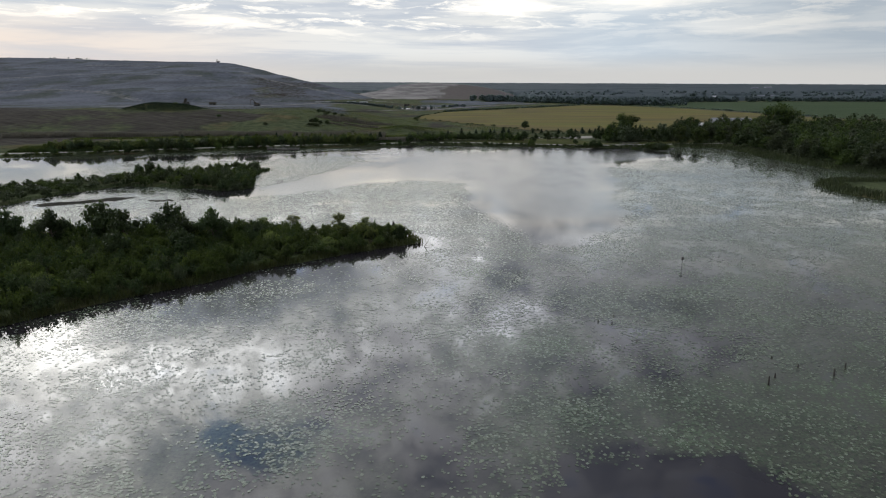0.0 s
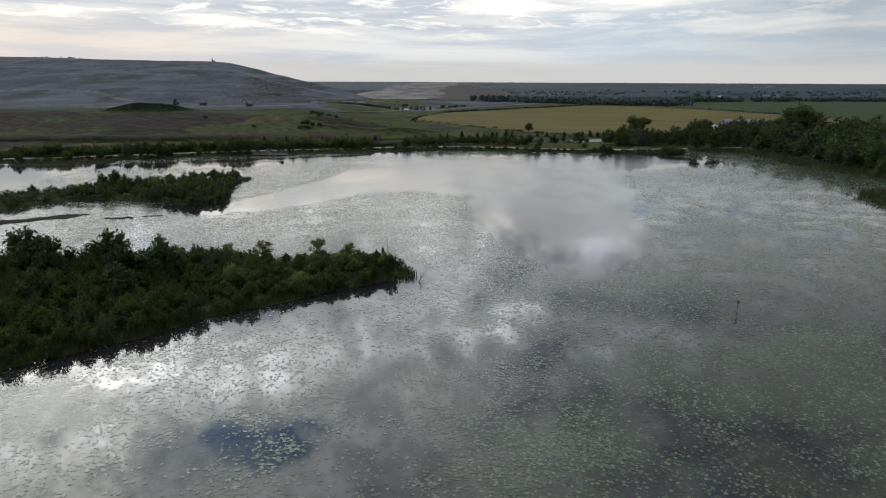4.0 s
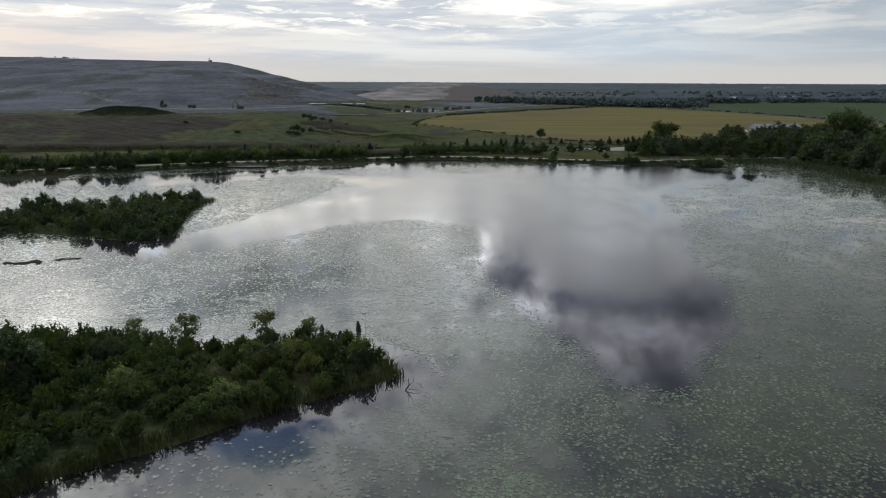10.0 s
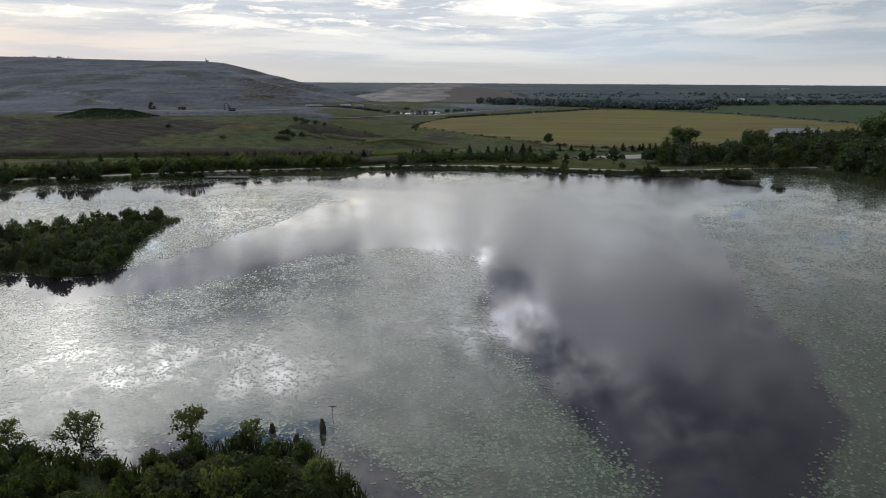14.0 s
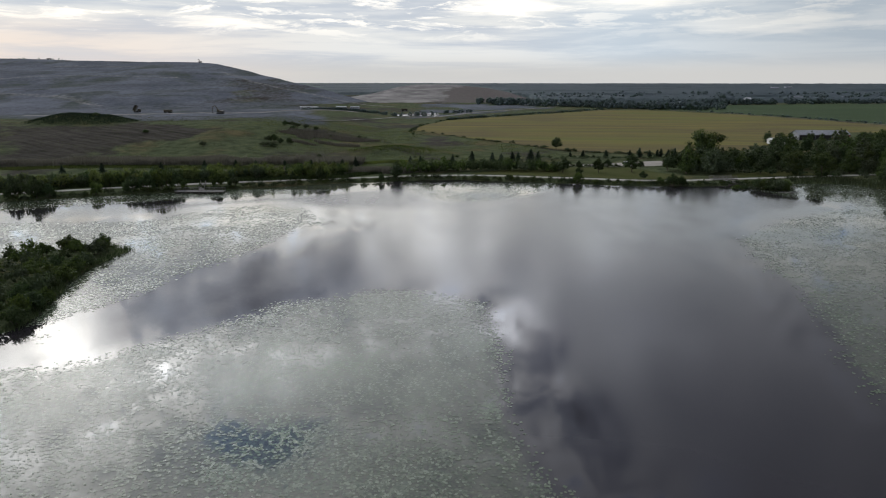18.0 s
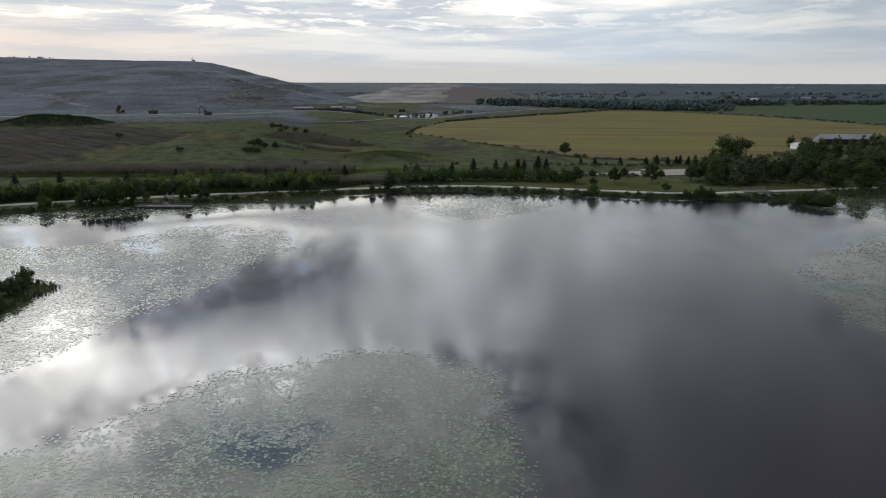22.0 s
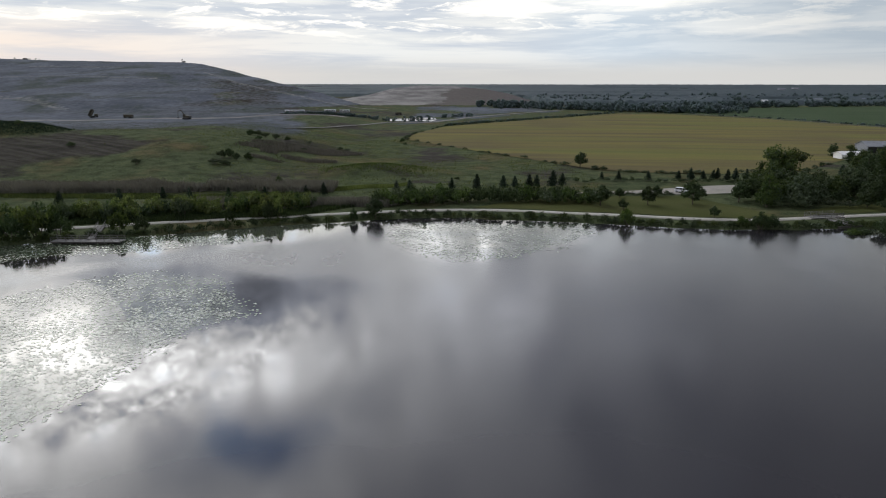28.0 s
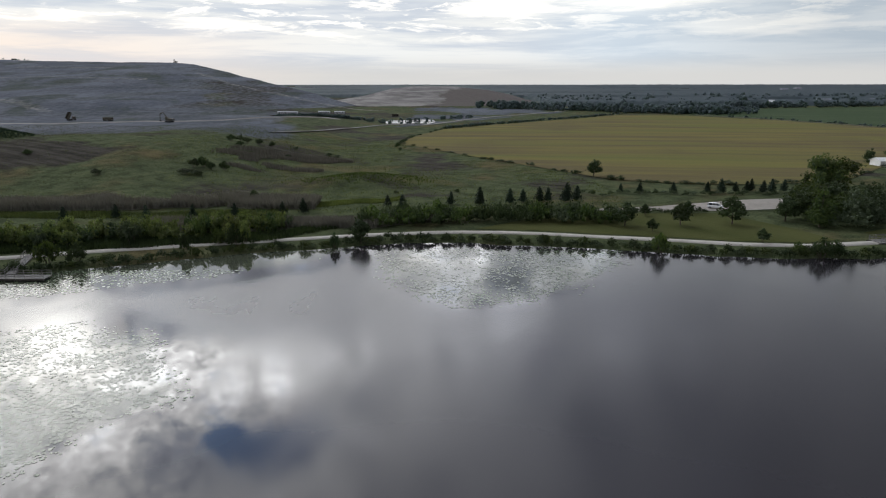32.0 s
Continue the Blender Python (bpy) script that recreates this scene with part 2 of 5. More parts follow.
LEAF = foliage("leaf_green", (0.030, 0.047, 0.017), (0.080, 0.104, 0.034), 0.35)
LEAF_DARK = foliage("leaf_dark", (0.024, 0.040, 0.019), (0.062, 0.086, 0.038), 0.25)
LEAF_BRIGHT = foliage("leaf_bright", (0.068, 0.090, 0.036), (0.148, 0.168, 0.074), 0.45)
LEAF_GREY = foliage("leaf_grey", (0.042, 0.058, 0.034), (0.085, 0.105, 0.062), 0.25)
NEEDLE = foliage("needle", (0.014, 0.026, 0.016), (0.034, 0.052, 0.032), 0.1, 0.05)
REED = foliage("reed", (0.036, 0.050, 0.020), (0.092, 0.102, 0.042), 0.3)
MEADOW = foliage("meadow_blade", (0.052, 0.064, 0.024), (0.105, 0.118, 0.045), 0.6)
WEED = foliage("dull_weed", (0.028, 0.030, 0.018), (0.056, 0.056, 0.036), 0.6)
REED_DRY = foliage("reed_plume", (0.125, 0.116, 0.104), (0.225, 0.208, 0.186), 0.08)
# leaves of the distant woods, paled blue-grey: aerial haze put into the colour
HAZED_LEAF = foliage("hazed_leaf", (0.108, 0.146, 0.168), (0.132, 0.170, 0.192), 0.6, 0.04)
BARK = plain("bark", (0.05, 0.04, 0.03), (0.12, 0.10, 0.08), 6.0, 0.9, 0, 0.03)
GRAVEL = plain("gravel_path", (0.30, 0.28, 0.25), (0.46, 0.43, 0.39), 2.2, 0.9, 0, 0.02)
ASPHALT = plain("pale_asphalt", (0.23, 0.212, 0.188), (0.33, 0.305, 0.27), 0.9, 0.95, 0, 0.01, 0.08)
DIRT_ROAD = plain("dirt_road", (0.20, 0.188, 0.178), (0.31, 0.292, 0.275), 0.6, 1.0, 0, 0.03, 0.05)
WORN_TRACK = plain("worn_track", (0.09, 0.085, 0.065), (0.17, 0.155, 0.12), 0.5, 1.0, 0, 0.03, 0.02)
TIMBER = plain("weathered_timber", (0.12, 0.115, 0.11), (0.27, 0.26, 0.25), 5.0, 0.85, spec=0.2)
DEAD_WEED = plain("dead_weed", (0.018, 0.018, 0.014), (0.045, 0.042, 0.034), 2.0, 1.0, 0, 0.03, 0.03)
TIMBER_DARK = plain("dark_timber", (0.04, 0.035, 0.03), (0.10, 0.09, 0.08), 5.0, 0.85)
WHITE = plain("white_paint", (0.66, 0.66, 0.65), (0.80, 0.80, 0.79), 2.0, 0.5)
RED = plain("barn_red", (0.17, 0.045, 0.035), (0.27, 0.07, 0.055), 1.5, 0.7)
TIN = plain("grey_sheet_metal", (0.26, 0.27, 0.29), (0.40, 0.41, 0.43), 0.8, 0.6, 0.2)
TIN_PALE = plain("pale_roof_sheet", (0.17, 0.18, 0.20), (0.27, 0.28, 0.30), 0.8, 0.8, 0.0, 0.01, 0.12)
DARK = plain("dark_rubber", (0.015, 0.015, 0.016), (0.03, 0.03, 0.032), 8.0, 0.8)
STEEL = plain("dark_steel", (0.05, 0.05, 0.055), (0.12, 0.12, 0.125), 4.0, 0.5, 0.6)
YELLOW = plain("machine_yellow", (0.045, 0.04, 0.03), (0.085, 0.075, 0.05), 2.0, 0.6)
STONE = plain("bank_stone", (0.12, 0.115, 0.11), (0.26, 0.25, 0.24), 3.0, 0.9, 0, 0.04)
CAR_WHITE = plain("car_white", (0.74, 0.74, 0.74), (0.80, 0.80, 0.80), 1.0, 0.25, 0, 0.0, 0.6)


def glass_material():
    m, net, p = material("dark_glass")
    finish(net, rgb(0.02, 0.024, 0.028), 0.06, spec=0.8)
    return m


GLASS = glass_material()


def ground_material():
    """Turf, dry weeds, bare earth tinted with haze, and pale sand, mixed by the land's own cover."""
    m, net, p = material("ground_cover")
    cov = net.attribute("cover")
    sep = net.add("ShaderNodeSeparateColor", {0: cov.outputs["Color"]})
    sand = cov.outputs["Alpha"]
    fine, mid, broad = net.noise(p, 1.3, 5.0, 0.65), net.noise(p, 0.16, 5.0, 0.6), net.noise(p, 0.025, 4.0, 0.6)
    clump = net.span(net.maths("ADD", net.maths("MULTIPLY", fine, 0.45), net.maths("MULTIPLY", mid, 0.55)), 0.35, 0.65)
    green = net.mix(clump, rgb(0.034, 0.045, 0.022), rgb(0.094, 0.112, 0.055))
    green = net.mix(net.span(broad, 0.5, 0.68), green, net.mix(clump, rgb(0.058, 0.052, 0.026), rgb(0.120, 0.104, 0.052)))
    q = net.add("ShaderNodeVectorRotate", {"Vector": p, "Angle": radians(28)})
    q.rotation_type = "Z_AXIS"
    furrow = net.span(net.noise(net.vec("MULTIPLY", q, (0.03, 0.30, 0.0)), 1.0, 5.0, 0.65), 0.38, 0.62)
    dry = net.mix(net.maths("MULTIPLY_ADD", furrow, 0.55, net.maths("MULTIPLY", clump, 0.45)), rgb(0.023, 0.022, 0.018), rgb(0.074, 0.067, 0.056))
    # grey bare earth, its colour paled and blued to carry haze over the tip
    earth_mottle = net.noise(net.vec("MULTIPLY", p, (0.010, 0.007, 0.03)), 1.0, 6.0, 0.6, 0.6)
    bare = net.mix(net.span(net.maths("ADD", net.maths("MULTIPLY", mid, 0.4), net.maths("MULTIPLY", earth_mottle, 0.6)), 0.36, 0.64), rgb(0.078, 0.088, 0.108), rgb(0.142, 0.152, 0.178))
    ledge = net.span(net.noise(net.vec("MULTIPLY", p, (0.004, 0.006, 0.13)), 1.0, 7.0, 0.68), 0.46, 0.62)
    bare = net.mix(net.maths("MULTIPLY", ledge, 0.42), bare, net.mix(clump, rgb(0.036, 0.042, 0.044), rgb(0.072, 0.080, 0.078)))
    turf = net.span(net.noise(net.vec("MULTIPLY", p, (0.011, 0.006, 0.05)), 1.0, 6.0, 0.62, 0.4), 0.50, 0.64)
    bare = net.mix(net.maths("MULTIPLY", turf, 0.7), bare, net.mix(clump, rgb(0.036, 0.046, 0.036), rgb(0.070, 0.082, 0.060)))
    pale = net.mix(net.span(net.noise(net.vec("MULTIPLY", p, (0.02, 0.012, 0.25)), 1.0, 6.0, 0.65), 0.35, 0.65), rgb(0.15, 0.142, 0.136), rgb(0.29, 0.275, 0.26))

    def edge(v):
        return net.span(net.maths("ADD", v, net.maths("MULTIPLY_ADD", mid, 0.5, -0.25)), 0.35, 0.65)

    col = net.mix(edge(sep.outputs[0]), dry, green)
    col = net.mix(edge(sep.outputs[1]), col, bare)
    col = net.mix(edge(sep.outputs[2]), col, net.mix(mid, rgb(0.098, 0.088, 0.082), rgb(0.155, 0.138, 0.126)))
    col = net.mix(edge(sand), col, pale)
    finish(net, col, 1.0, net.maths("ADD", fine, net.maths("MULTIPLY", mid, 3.0)), 0.35, spec=0.02)
    return m


def field_material(name, a, b, c, turn):
    m, net, p = material(name)
    q = net.add("ShaderNodeVectorRotate", {"Vector": p, "Angle": radians(turn)})
    q.rotation_type = "Z_AXIS"
    rows = net.noise(net.vec("MULTIPLY", q, (0.005, 0.06, 0.0)), 1.0, 5.0, 0.62)
    broad, fine = net.noise(net.vec("MULTIPLY", q, (0.004, 0.016, 0.0)), 1.0, 4.0, 0.6), net.noise(p, 0.9, 4.0, 0.7)
    f = net.span(net.maths("ADD", net.maths("MULTIPLY", rows, 0.6), net.maths("MULTIPLY", broad, 0.4)), 0.35, 0.65)
    col = net.mix(f, rgb(*a), rgb(*b))
    col = net.mix(net.maths("MULTIPLY", net.span(broad, 0.44, 0.70), 0.6), col, rgb(*c))
    col = net.mix(net.span(net.noise(p, 0.007, 3.0, 0.5, 0.8), 0.52, 0.66, 0.0, 0.55), col, rgb(*a))
    col = net.mix(net.maths("MULTIPLY", fine, 0.5), col, net.mix(1.0, col, rgb(0.5, 0.5, 0.5), "MULTIPLY"))
    finish(net, col, 1.0, fine, 0.3, spec=0.02)
    return m


def water_material():
    """Mirror-still among the weed, ruffled by the breeze in the open."""
    m, net, p = material("lake_water")
    weed, breeze = net.attribute("weed").outputs["Fac"], net.attribute("breeze").outputs["Fac"]
    lanes = net.noise(net.vec("MULTIPLY", p, (0.10, 0.05, 1.0)), 1.0, 4.0, 0.55)
    ripple = net.noise(net.vec("MULTIPLY", p, (1.0, 0.6, 1.0)), 1.6, 3.0, 0.5)
    fleck = net.noise(p, 2.2, 4.0, 0.7)
    veil = net.noise(p, 0.09, 5.0, 0.65, 0.8)
    thick = net.span(net.maths("ADD", weed, net.maths("MULTIPLY_ADD", veil, 1.1, -0.62)), 0.25, 0.8)
    thick = net.maths("MULTIPLY", thick, net.span(fleck, 0.3, 0.62, 0.22, 0.75))
    deep = net.mix(net.noise(p, 0.03, 3.0), rgb(0.016, 0.014, 0.018), rgb(0.026, 0.024, 0.026))
    algae = net.mix(veil, rgb(0.064, 0.079, 0.048), rgb(0.106, 0.120, 0.077))
    rough = net.maths("ADD", net.span(lanes, 0.40, 0.66, 0.018, 0.06), net.maths("MULTIPLY", breeze, 0.14))
    finish(net, net.mix(thick, deep, algae), rough, net.maths("MULTIPLY", ripple, net.maths("MULTIPLY_ADD", breeze, 1.2, 0.6)), 0.0024, spec=0.5, extra={"IOR": 1.33})
    return m


def pad_material():
    m, net, p = material("lily_pad")
    isle = net.add("ShaderNodeNewGeometry").outputs["Random Per Island"]
    col = net.mix(isle, rgb(0.032, 0.050, 0.027), rgb(0.118, 0.146, 0.092))
    col = net.mix(net.span(net.noise(p, 0.06, 3.0), 0.5, 0.7), col, rgb(0.088, 0.126, 0.068))
    finish(net, col, net.maths("MULTIPLY_ADD", isle, 0.16, 0.14), spec=0.3)
    return m


GROUND = ground_material()
WATER = water_material()
PAD = pad_material()
STUBBLE = field_material("ripening_crop", (0.124, 0.104, 0.060), (0.206, 0.178, 0.060), (0.122, 0.146, 0.048), 8)
CROP = field_material("green_crop", (0.054, 0.080, 0.042), (0.076, 0.104, 0.056), (0.062, 0.088, 0.046), 5)
LAWN = field_material("mown_lawn", (0.062, 0.072, 0.024), (0.098, 0.105, 0.040), (0.085, 0.085, 0.034), 40)

# ---------------------------------------------------------------- land
LAKE = [(188, 276), (176, 304), (168, 340), (171, 370), (162, 396), (138, 397), (128, 388), (118, 391), (97, 389), (81, 389), (68, 391), (53, 394), (43, 397), (30, 400),
        (16, 402), (4, 405), (-13, 404), (-21, 402), (-32, 398), (-47, 395), (-62, 389), (-75, 383), (-86, 378), (-100, 374), (-116, 369), (-152, 354),
        (-178, 345), (-203, 336), (-227, 327), (-300, 302), (-420, 270), (-450, 60), (-420, -150), (260, -150), (240, 60), (215, 190), (149, 214), (143, 231), (143, 248), (151, 260), (185, 263)]
ISLE_NEAR = [(-6, 156), (-9, 154), (-16, 149.5), (-25, 143), (-34, 136), (-41, 130.5), (-48, 122), (-60, 112), (-67, 105), (-72, 99), (-90, 92), (-120, 86), (-150, 92), (-160, 120), (-140, 150), (-110, 160),
             (-88, 164), (-66, 167), (-47, 167), (-33, 164), (-24, 169), (-15, 168), (-9, 162)]
ISLE_FAR = [(-78, 289), (-80, 276), (-79, 263), (-74, 248), (-72, 236), (-80, 231), (-92, 236), (-108, 240), (-122, 240), (-134, 222), (-140, 200), (-165, 190), (-210, 200),
            (-215, 225), (-170, 236), (-150, 246), (-132, 262), (-112, 276), (-97, 288), (-86, 293)]
ISLET = [(118, 386), (122, 379), (128, 378), (131, 383), (126, 387)]
MUD = [(-131, 203), (-125, 208), (-119, 210), (-112, 216), (-106, 217), (-108, 211), (-114, 208), (-121, 203), (-127, 200)]


def side(poly, x, y):
    """Metres from the outline of a polygon, above zero inside."""
    x, y = np.asarray(x, float), np.asarray(y, float)
    best, inside = np.full(x.shape, 1e9), np.zeros(x.shape, bool)
    for (ax, ay), (bx, by) in zip(poly, poly[1:] + poly[:1]):
        dx, dy = bx - ax, by - ay
        t = np.clip(((x - ax) * dx + (y - ay) * dy) / (dx * dx + dy * dy), 0, 1)
        best = np.minimum(best, np.hypot(x - ax - t * dx, y - ay - t * dy))
        if ay != by:
            inside ^= ((ay > y) != (by > y)) & (x < (bx - ax) * (y - ay) / (by - ay) + ax)
    return np.where(inside, best, -best)


def value_noise(x, y, size, seed=0):
    """Smooth random field between 0 and 1, with patches of about that size."""
    x, y = np.asarray(x, float) / size + seed * 17.3, np.asarray(y, float) / size - seed * 9.1
    ix, iy = np.floor(x), np.floor(y)
    fx, fy = x - ix, y - iy
    fx, fy = fx * fx * (3 - 2 * fx), fy * fy * (3 - 2 * fy)

    def at(i, j):
        v = np.sin(i * 127.1 + j * 311.7 + seed * 74.7) * 43758.5453
        return v - np.floor(v)

    return (at(ix, iy) * (1 - fx) + at(ix + 1, iy) * fx) * (1 - fy) + (at(ix, iy + 1) * (1 - fx) + at(ix + 1, iy + 1) * fx) * fy


def layered(x, y, size, seed=0):
    return 0.55 * value_noise(x, y, size, seed) + 0.3 * value_noise(x, y, size * 0.43, seed + 3) + 0.15 * value_noise(x, y, size * 0.19, seed + 7)


def smooth(v, lo, hi):
    t = np.clip((np.asarray(v, float) - lo) / (hi - lo), 0, 1)
    return t * t * (3 - 2 * t)


class Chart:
    """Distances on a grid of 1.5 m, read off by interpolation; far outside, all is dry land."""

    def __init__(self, f):
        self.x0, self.y0, self.step = -560.0, -260.0, 1.5
        gx_, gy_ = np.meshgrid(self.x0 + self.step * np.arange(620), self.y0 + self.step * np.arange(520))
        self.v = f(gx_, gy_)

    def at(self, x, y):
        fx = np.clip((np.asarray(x, float) - self.x0) / self.step, 0, 618.99)
        fy = np.clip((np.asarray(y, float) - self.y0) / self.step, 0, 518.99)
        i, j = fx.astype(int), fy.astype(int)
        a, b = fx - i, fy - j
        v = self.v
        return (v[j, i] * (1 - a) + v[j, i + 1] * a) * (1 - b) + (v[j + 1, i] * (1 - a) + v[j + 1, i + 1] * a) * b


def all_isles(x, y):
    return np.maximum.reduce([side(i, x, y) for i in (ISLE_NEAR, ISLE_FAR, ISLET)])


ISLE_CHART = Chart(all_isles)
LAKE_CHART = Chart(lambda x, y: side(LAKE, x, y))


def shore(x, y):
    """Metres inland from the nearest water's edge; below zero in the lake."""
    wet = np.minimum(LAKE_CHART.at(x, y), -ISLE_CHART.at(x, y))
    return -wet + (value_noise(x, y, 5.0, 4) - 0.5) * 1.6


def landfill(x, y):
    """The great tip: a long ridge with benches, falling to the right."""
    crest = np.interp(x, [-1500, -968, -535, -70], [1750, 1640, 1525, 1200])
    ridge = np.interp(x + 0.5 * np.clip(y - crest, 0, 500), [-1500, -968, -754, -520, -467, -420, -393, -350, -325, -293, -260, -224, -205, -181, -147, -130, -100], [93, 87.6, 83, 76, 71.5, 63, 58.5, 48, 44.5, 37, 32, 25, 21, 15, 7.5, 4, 0])
    foot = np.interp(x, [-1500, -600, -300, -70], [1000, 960, 1010, 1140])
    t = np.clip((y - foot) / (crest - foot), 0, 1)
    t = t + 0.016 * np.sin(t * 24 + x * 0.009) + 0.03 * (layered(x, y, 90, 51) - 0.5)
    back = 1 - smooth(y, crest + 20, crest + 520)
    return ridge * np.clip(t, 0, 1.02) * back


def spoil(x, y):
    """The lower, further heap."""
    ridge = np.interp(x, [-250, -158, -101, -60, 14, 82, 120, 155, 190], [0, 14, 28, 32, 31, 24, 17, 6, 0])
    return ridge * smooth(y, 1230, 1500) * (1 - smooth(y, 1620, 1900))


def height(x, y):
    x, y = np.asarray(x, float), np.asarray(y, float)
    s = shore(x, y)
    isle = ISLE_CHART.at(x, y) > -3
    land = 0.85 * (1 - np.exp(-np.clip(s, 0, None) / 3.0)) + 0.9 * smooth(s, 12, 90)
    land = np.where(isle, 0.5 * (1 - np.exp(-np.clip(s, 0, None) / 2.0)), land)
    bed = np.clip(s, -8, 0) * 0.25
    slope = 11.5 * smooth(y, 436, 560) * (1 - smooth(x, -140, -52)) * (1 - 0.2 * smooth(y, 570, 760)) * (1 - 0.85 * smooth(y, 830, 980))
    slope = slope * (0.88 + 0.24 * layered(x, y, 60, 2))
    knoll = 6.6 * np.exp(-((((x + 243) / 29) ** 2 + ((y - 566) / 17) ** 2) ** 1.5)) * (0.8 + 0.4 * layered(x, y, 14, 6))
    hump = 3.8 * np.exp(-(((x + 31) / 24) ** 2 + ((y - 494) / 15) ** 2))
    rough = (layered(x, y, 25, 5) - 0.5) * (1.3 - 0.7 * smooth(x, -90, -45)) * smooth(s, 25, 60)
    far = 17 * smooth(np.hypot(x, y - 240), 2300, 4700)
    return np.where(s > 0, land + np.maximum(slope, np.maximum(landfill(x, y), spoil(x, y))) + knoll + hump + rough + far, bed)


def spaced(stops):
    """Positions along one axis from (from, to, step) rows."""
    out = []
    for a, b, step in stops:
        out += list(np.arange(a, b, step))
    return np.array(out + [stops[-1][1]])


def sheet_mesh(name, xs, ys, z, mat):
    gx, gy = np.meshgrid(xs, ys)
    nx, ny = len(xs), len(ys)
    verts = np.stack([gx.ravel(), gy.ravel(), z(gx, gy).ravel()], 1)
    i = (np.arange(ny - 1)[:, None] * nx + np.arange(nx - 1)[None, :]).ravel()
    faces = np.stack([i, i + 1, i + nx + 1, i + nx], 1)
    me = mesh_from(name, verts, faces, mat)
    me.polygons.foreach_set("use_smooth", np.ones(len(faces), bool))
    return me, gx.ravel(), gy.ravel()


def mesh_from(name, verts, faces, mat):
    """A mesh from arrays of places and of equal-sided faces."""
    me = bpy.data.meshes.new(name)
    verts, faces = np.asarray(verts, np.float32), np.asarray(faces, np.int32)
    k = faces.shape[1]
    me.vertices.add(len(verts))
    me.vertices.foreach_set("co", verts.ravel())
    me.loops.add(faces.size)
    me.loops.foreach_set("vertex_index", faces.ravel())
    me.polygons.add(len(faces))
    me.polygons.foreach_set("loop_start", np.arange(0, faces.size, k, dtype=np.int32))
    me.update(calc_edges=True)
    me.validate()
    me.materials.append(mat)
    return me


xs = spaced([(-4900, -1500, 200), (-1500, -1100, 25), (-1100, -260, 10), (-260, 260, 3), (260, 500, 8), (500, 1500, 30), (1500, 4900, 200)])
ys = spaced([(-4900, -200, 200), (-200, 20, 20), (20, 520, 3), (520, 760, 5), (760, 1000, 8), (1000, 1700, 9), (1700, 1900, 25), (1900, 4900, 100)])
me, gx, gy = sheet_mesh("ground", xs, ys, height, GROUND)
s = shore(gx, gy)
tip, heap = landfill(gx, gy), spoil(gx, gy)
bench = smooth(gy + (layered(gx, gy, 50, 23) - 0.5) * 60, 590, 640) * (1 - smooth(gy, 1060, 1150)) * (1 - smooth(gx + (gy - 650) * 0.12, -135, -85))
wild = layered(gx, gy, 60, 8)
flat_green = smooth(gx, -190, -110)
green = np.clip(0.28 + 0.50 * flat_green + (wild - 0.5) * 2.0, 0, 1)
green = np.where(s < 60, 0.95, green)
green = np.maximum(green, np.exp(-(((gx + 243) / 36) ** 2 + ((gy - 566) / 22) ** 2)) * 1.6)
green = np.maximum(green, 1.1 * np.exp(-(((gx + 165) / 42) ** 2 + ((gy - 568) / 22) ** 2)))
terrace = np.abs((tip + (layered(gx, gy, 120, 95) - 0.5) * 10) / 13.0 % 1.0 - 0.5) * 2
bare = np.maximum(smooth(tip, 2, 8) * (0.95 - 0.42 * smooth(terrace, 0.72, 0.92) * smooth(layered(gx, gy, 140, 96), 0.35, 0.55)), 0.62 * bench)
bare = np.maximum(bare, 0.95 * np.exp(-(((gx + 128) / 26) ** 2 + ((gy - 690) / 70) ** 2)))
bare = np.where(np.hypot((gx + 165) / 42, (gy - 568) / 22) < 1.15, np.minimum(bare, 0.25), bare)
bare = np.maximum(bare, 0.36 * smooth(layered(gx, gy, 40, 21), 0.45, 0.72) * smooth(gy, 500, 560) * (1 - smooth(gx, -230, -150)))
bank_mix = (layered(gx, gy, 60, 91) - 0.5) * 80 - (gy - 1400) * 0.25
red = smooth(heap, 1, 4) * smooth(gx + bank_mix, -60, 40) * 0.9
sand = smooth(heap, 1, 4) * (1 - smooth(gx + bank_mix, -50, 50))
bare = bare * (1 - 0.5 * smooth(tip, 4, 10) * smooth(gx, -520, -330) * smooth(layered(gx, gy, 80, 29), 0.3, 0.55))
bare = np.maximum(bare, 0.95 * np.exp(-(((gx + 122) / 30) ** 2 + ((gy - 648) / 48) ** 2)))
flats = smooth(gy - 1.45 * np.maximum(gx, -60), 860, 900) * (1 - smooth(gy, 1240, 1300)) * smooth(gx, -70, -30) * (1 - smooth(gx, 190, 230))
bare = np.maximum(bare, flats * (0.35 + 0.5 * smooth(layered(gx, gy, 55, 27), 0.35, 0.6)))


def track(points, wide):
    """Nearness to a worn track across the tip, from 0 to 1."""
    best = np.full(gx.shape, 1e9)
    for (ax, ay), (bx, by) in zip(points, points[1:]):
        dx, dy = bx - ax, by - ay
        t = np.clip(((gx - ax) * dx + (gy - ay) * dy) / (dx * dx + dy * dy), 0, 1)
        best = np.minimum(best, np.hypot(gx - ax - t * dx, gy - ay - t * dy))
    return 1 - smooth(best, wide * 0.5, wide * 1.4)


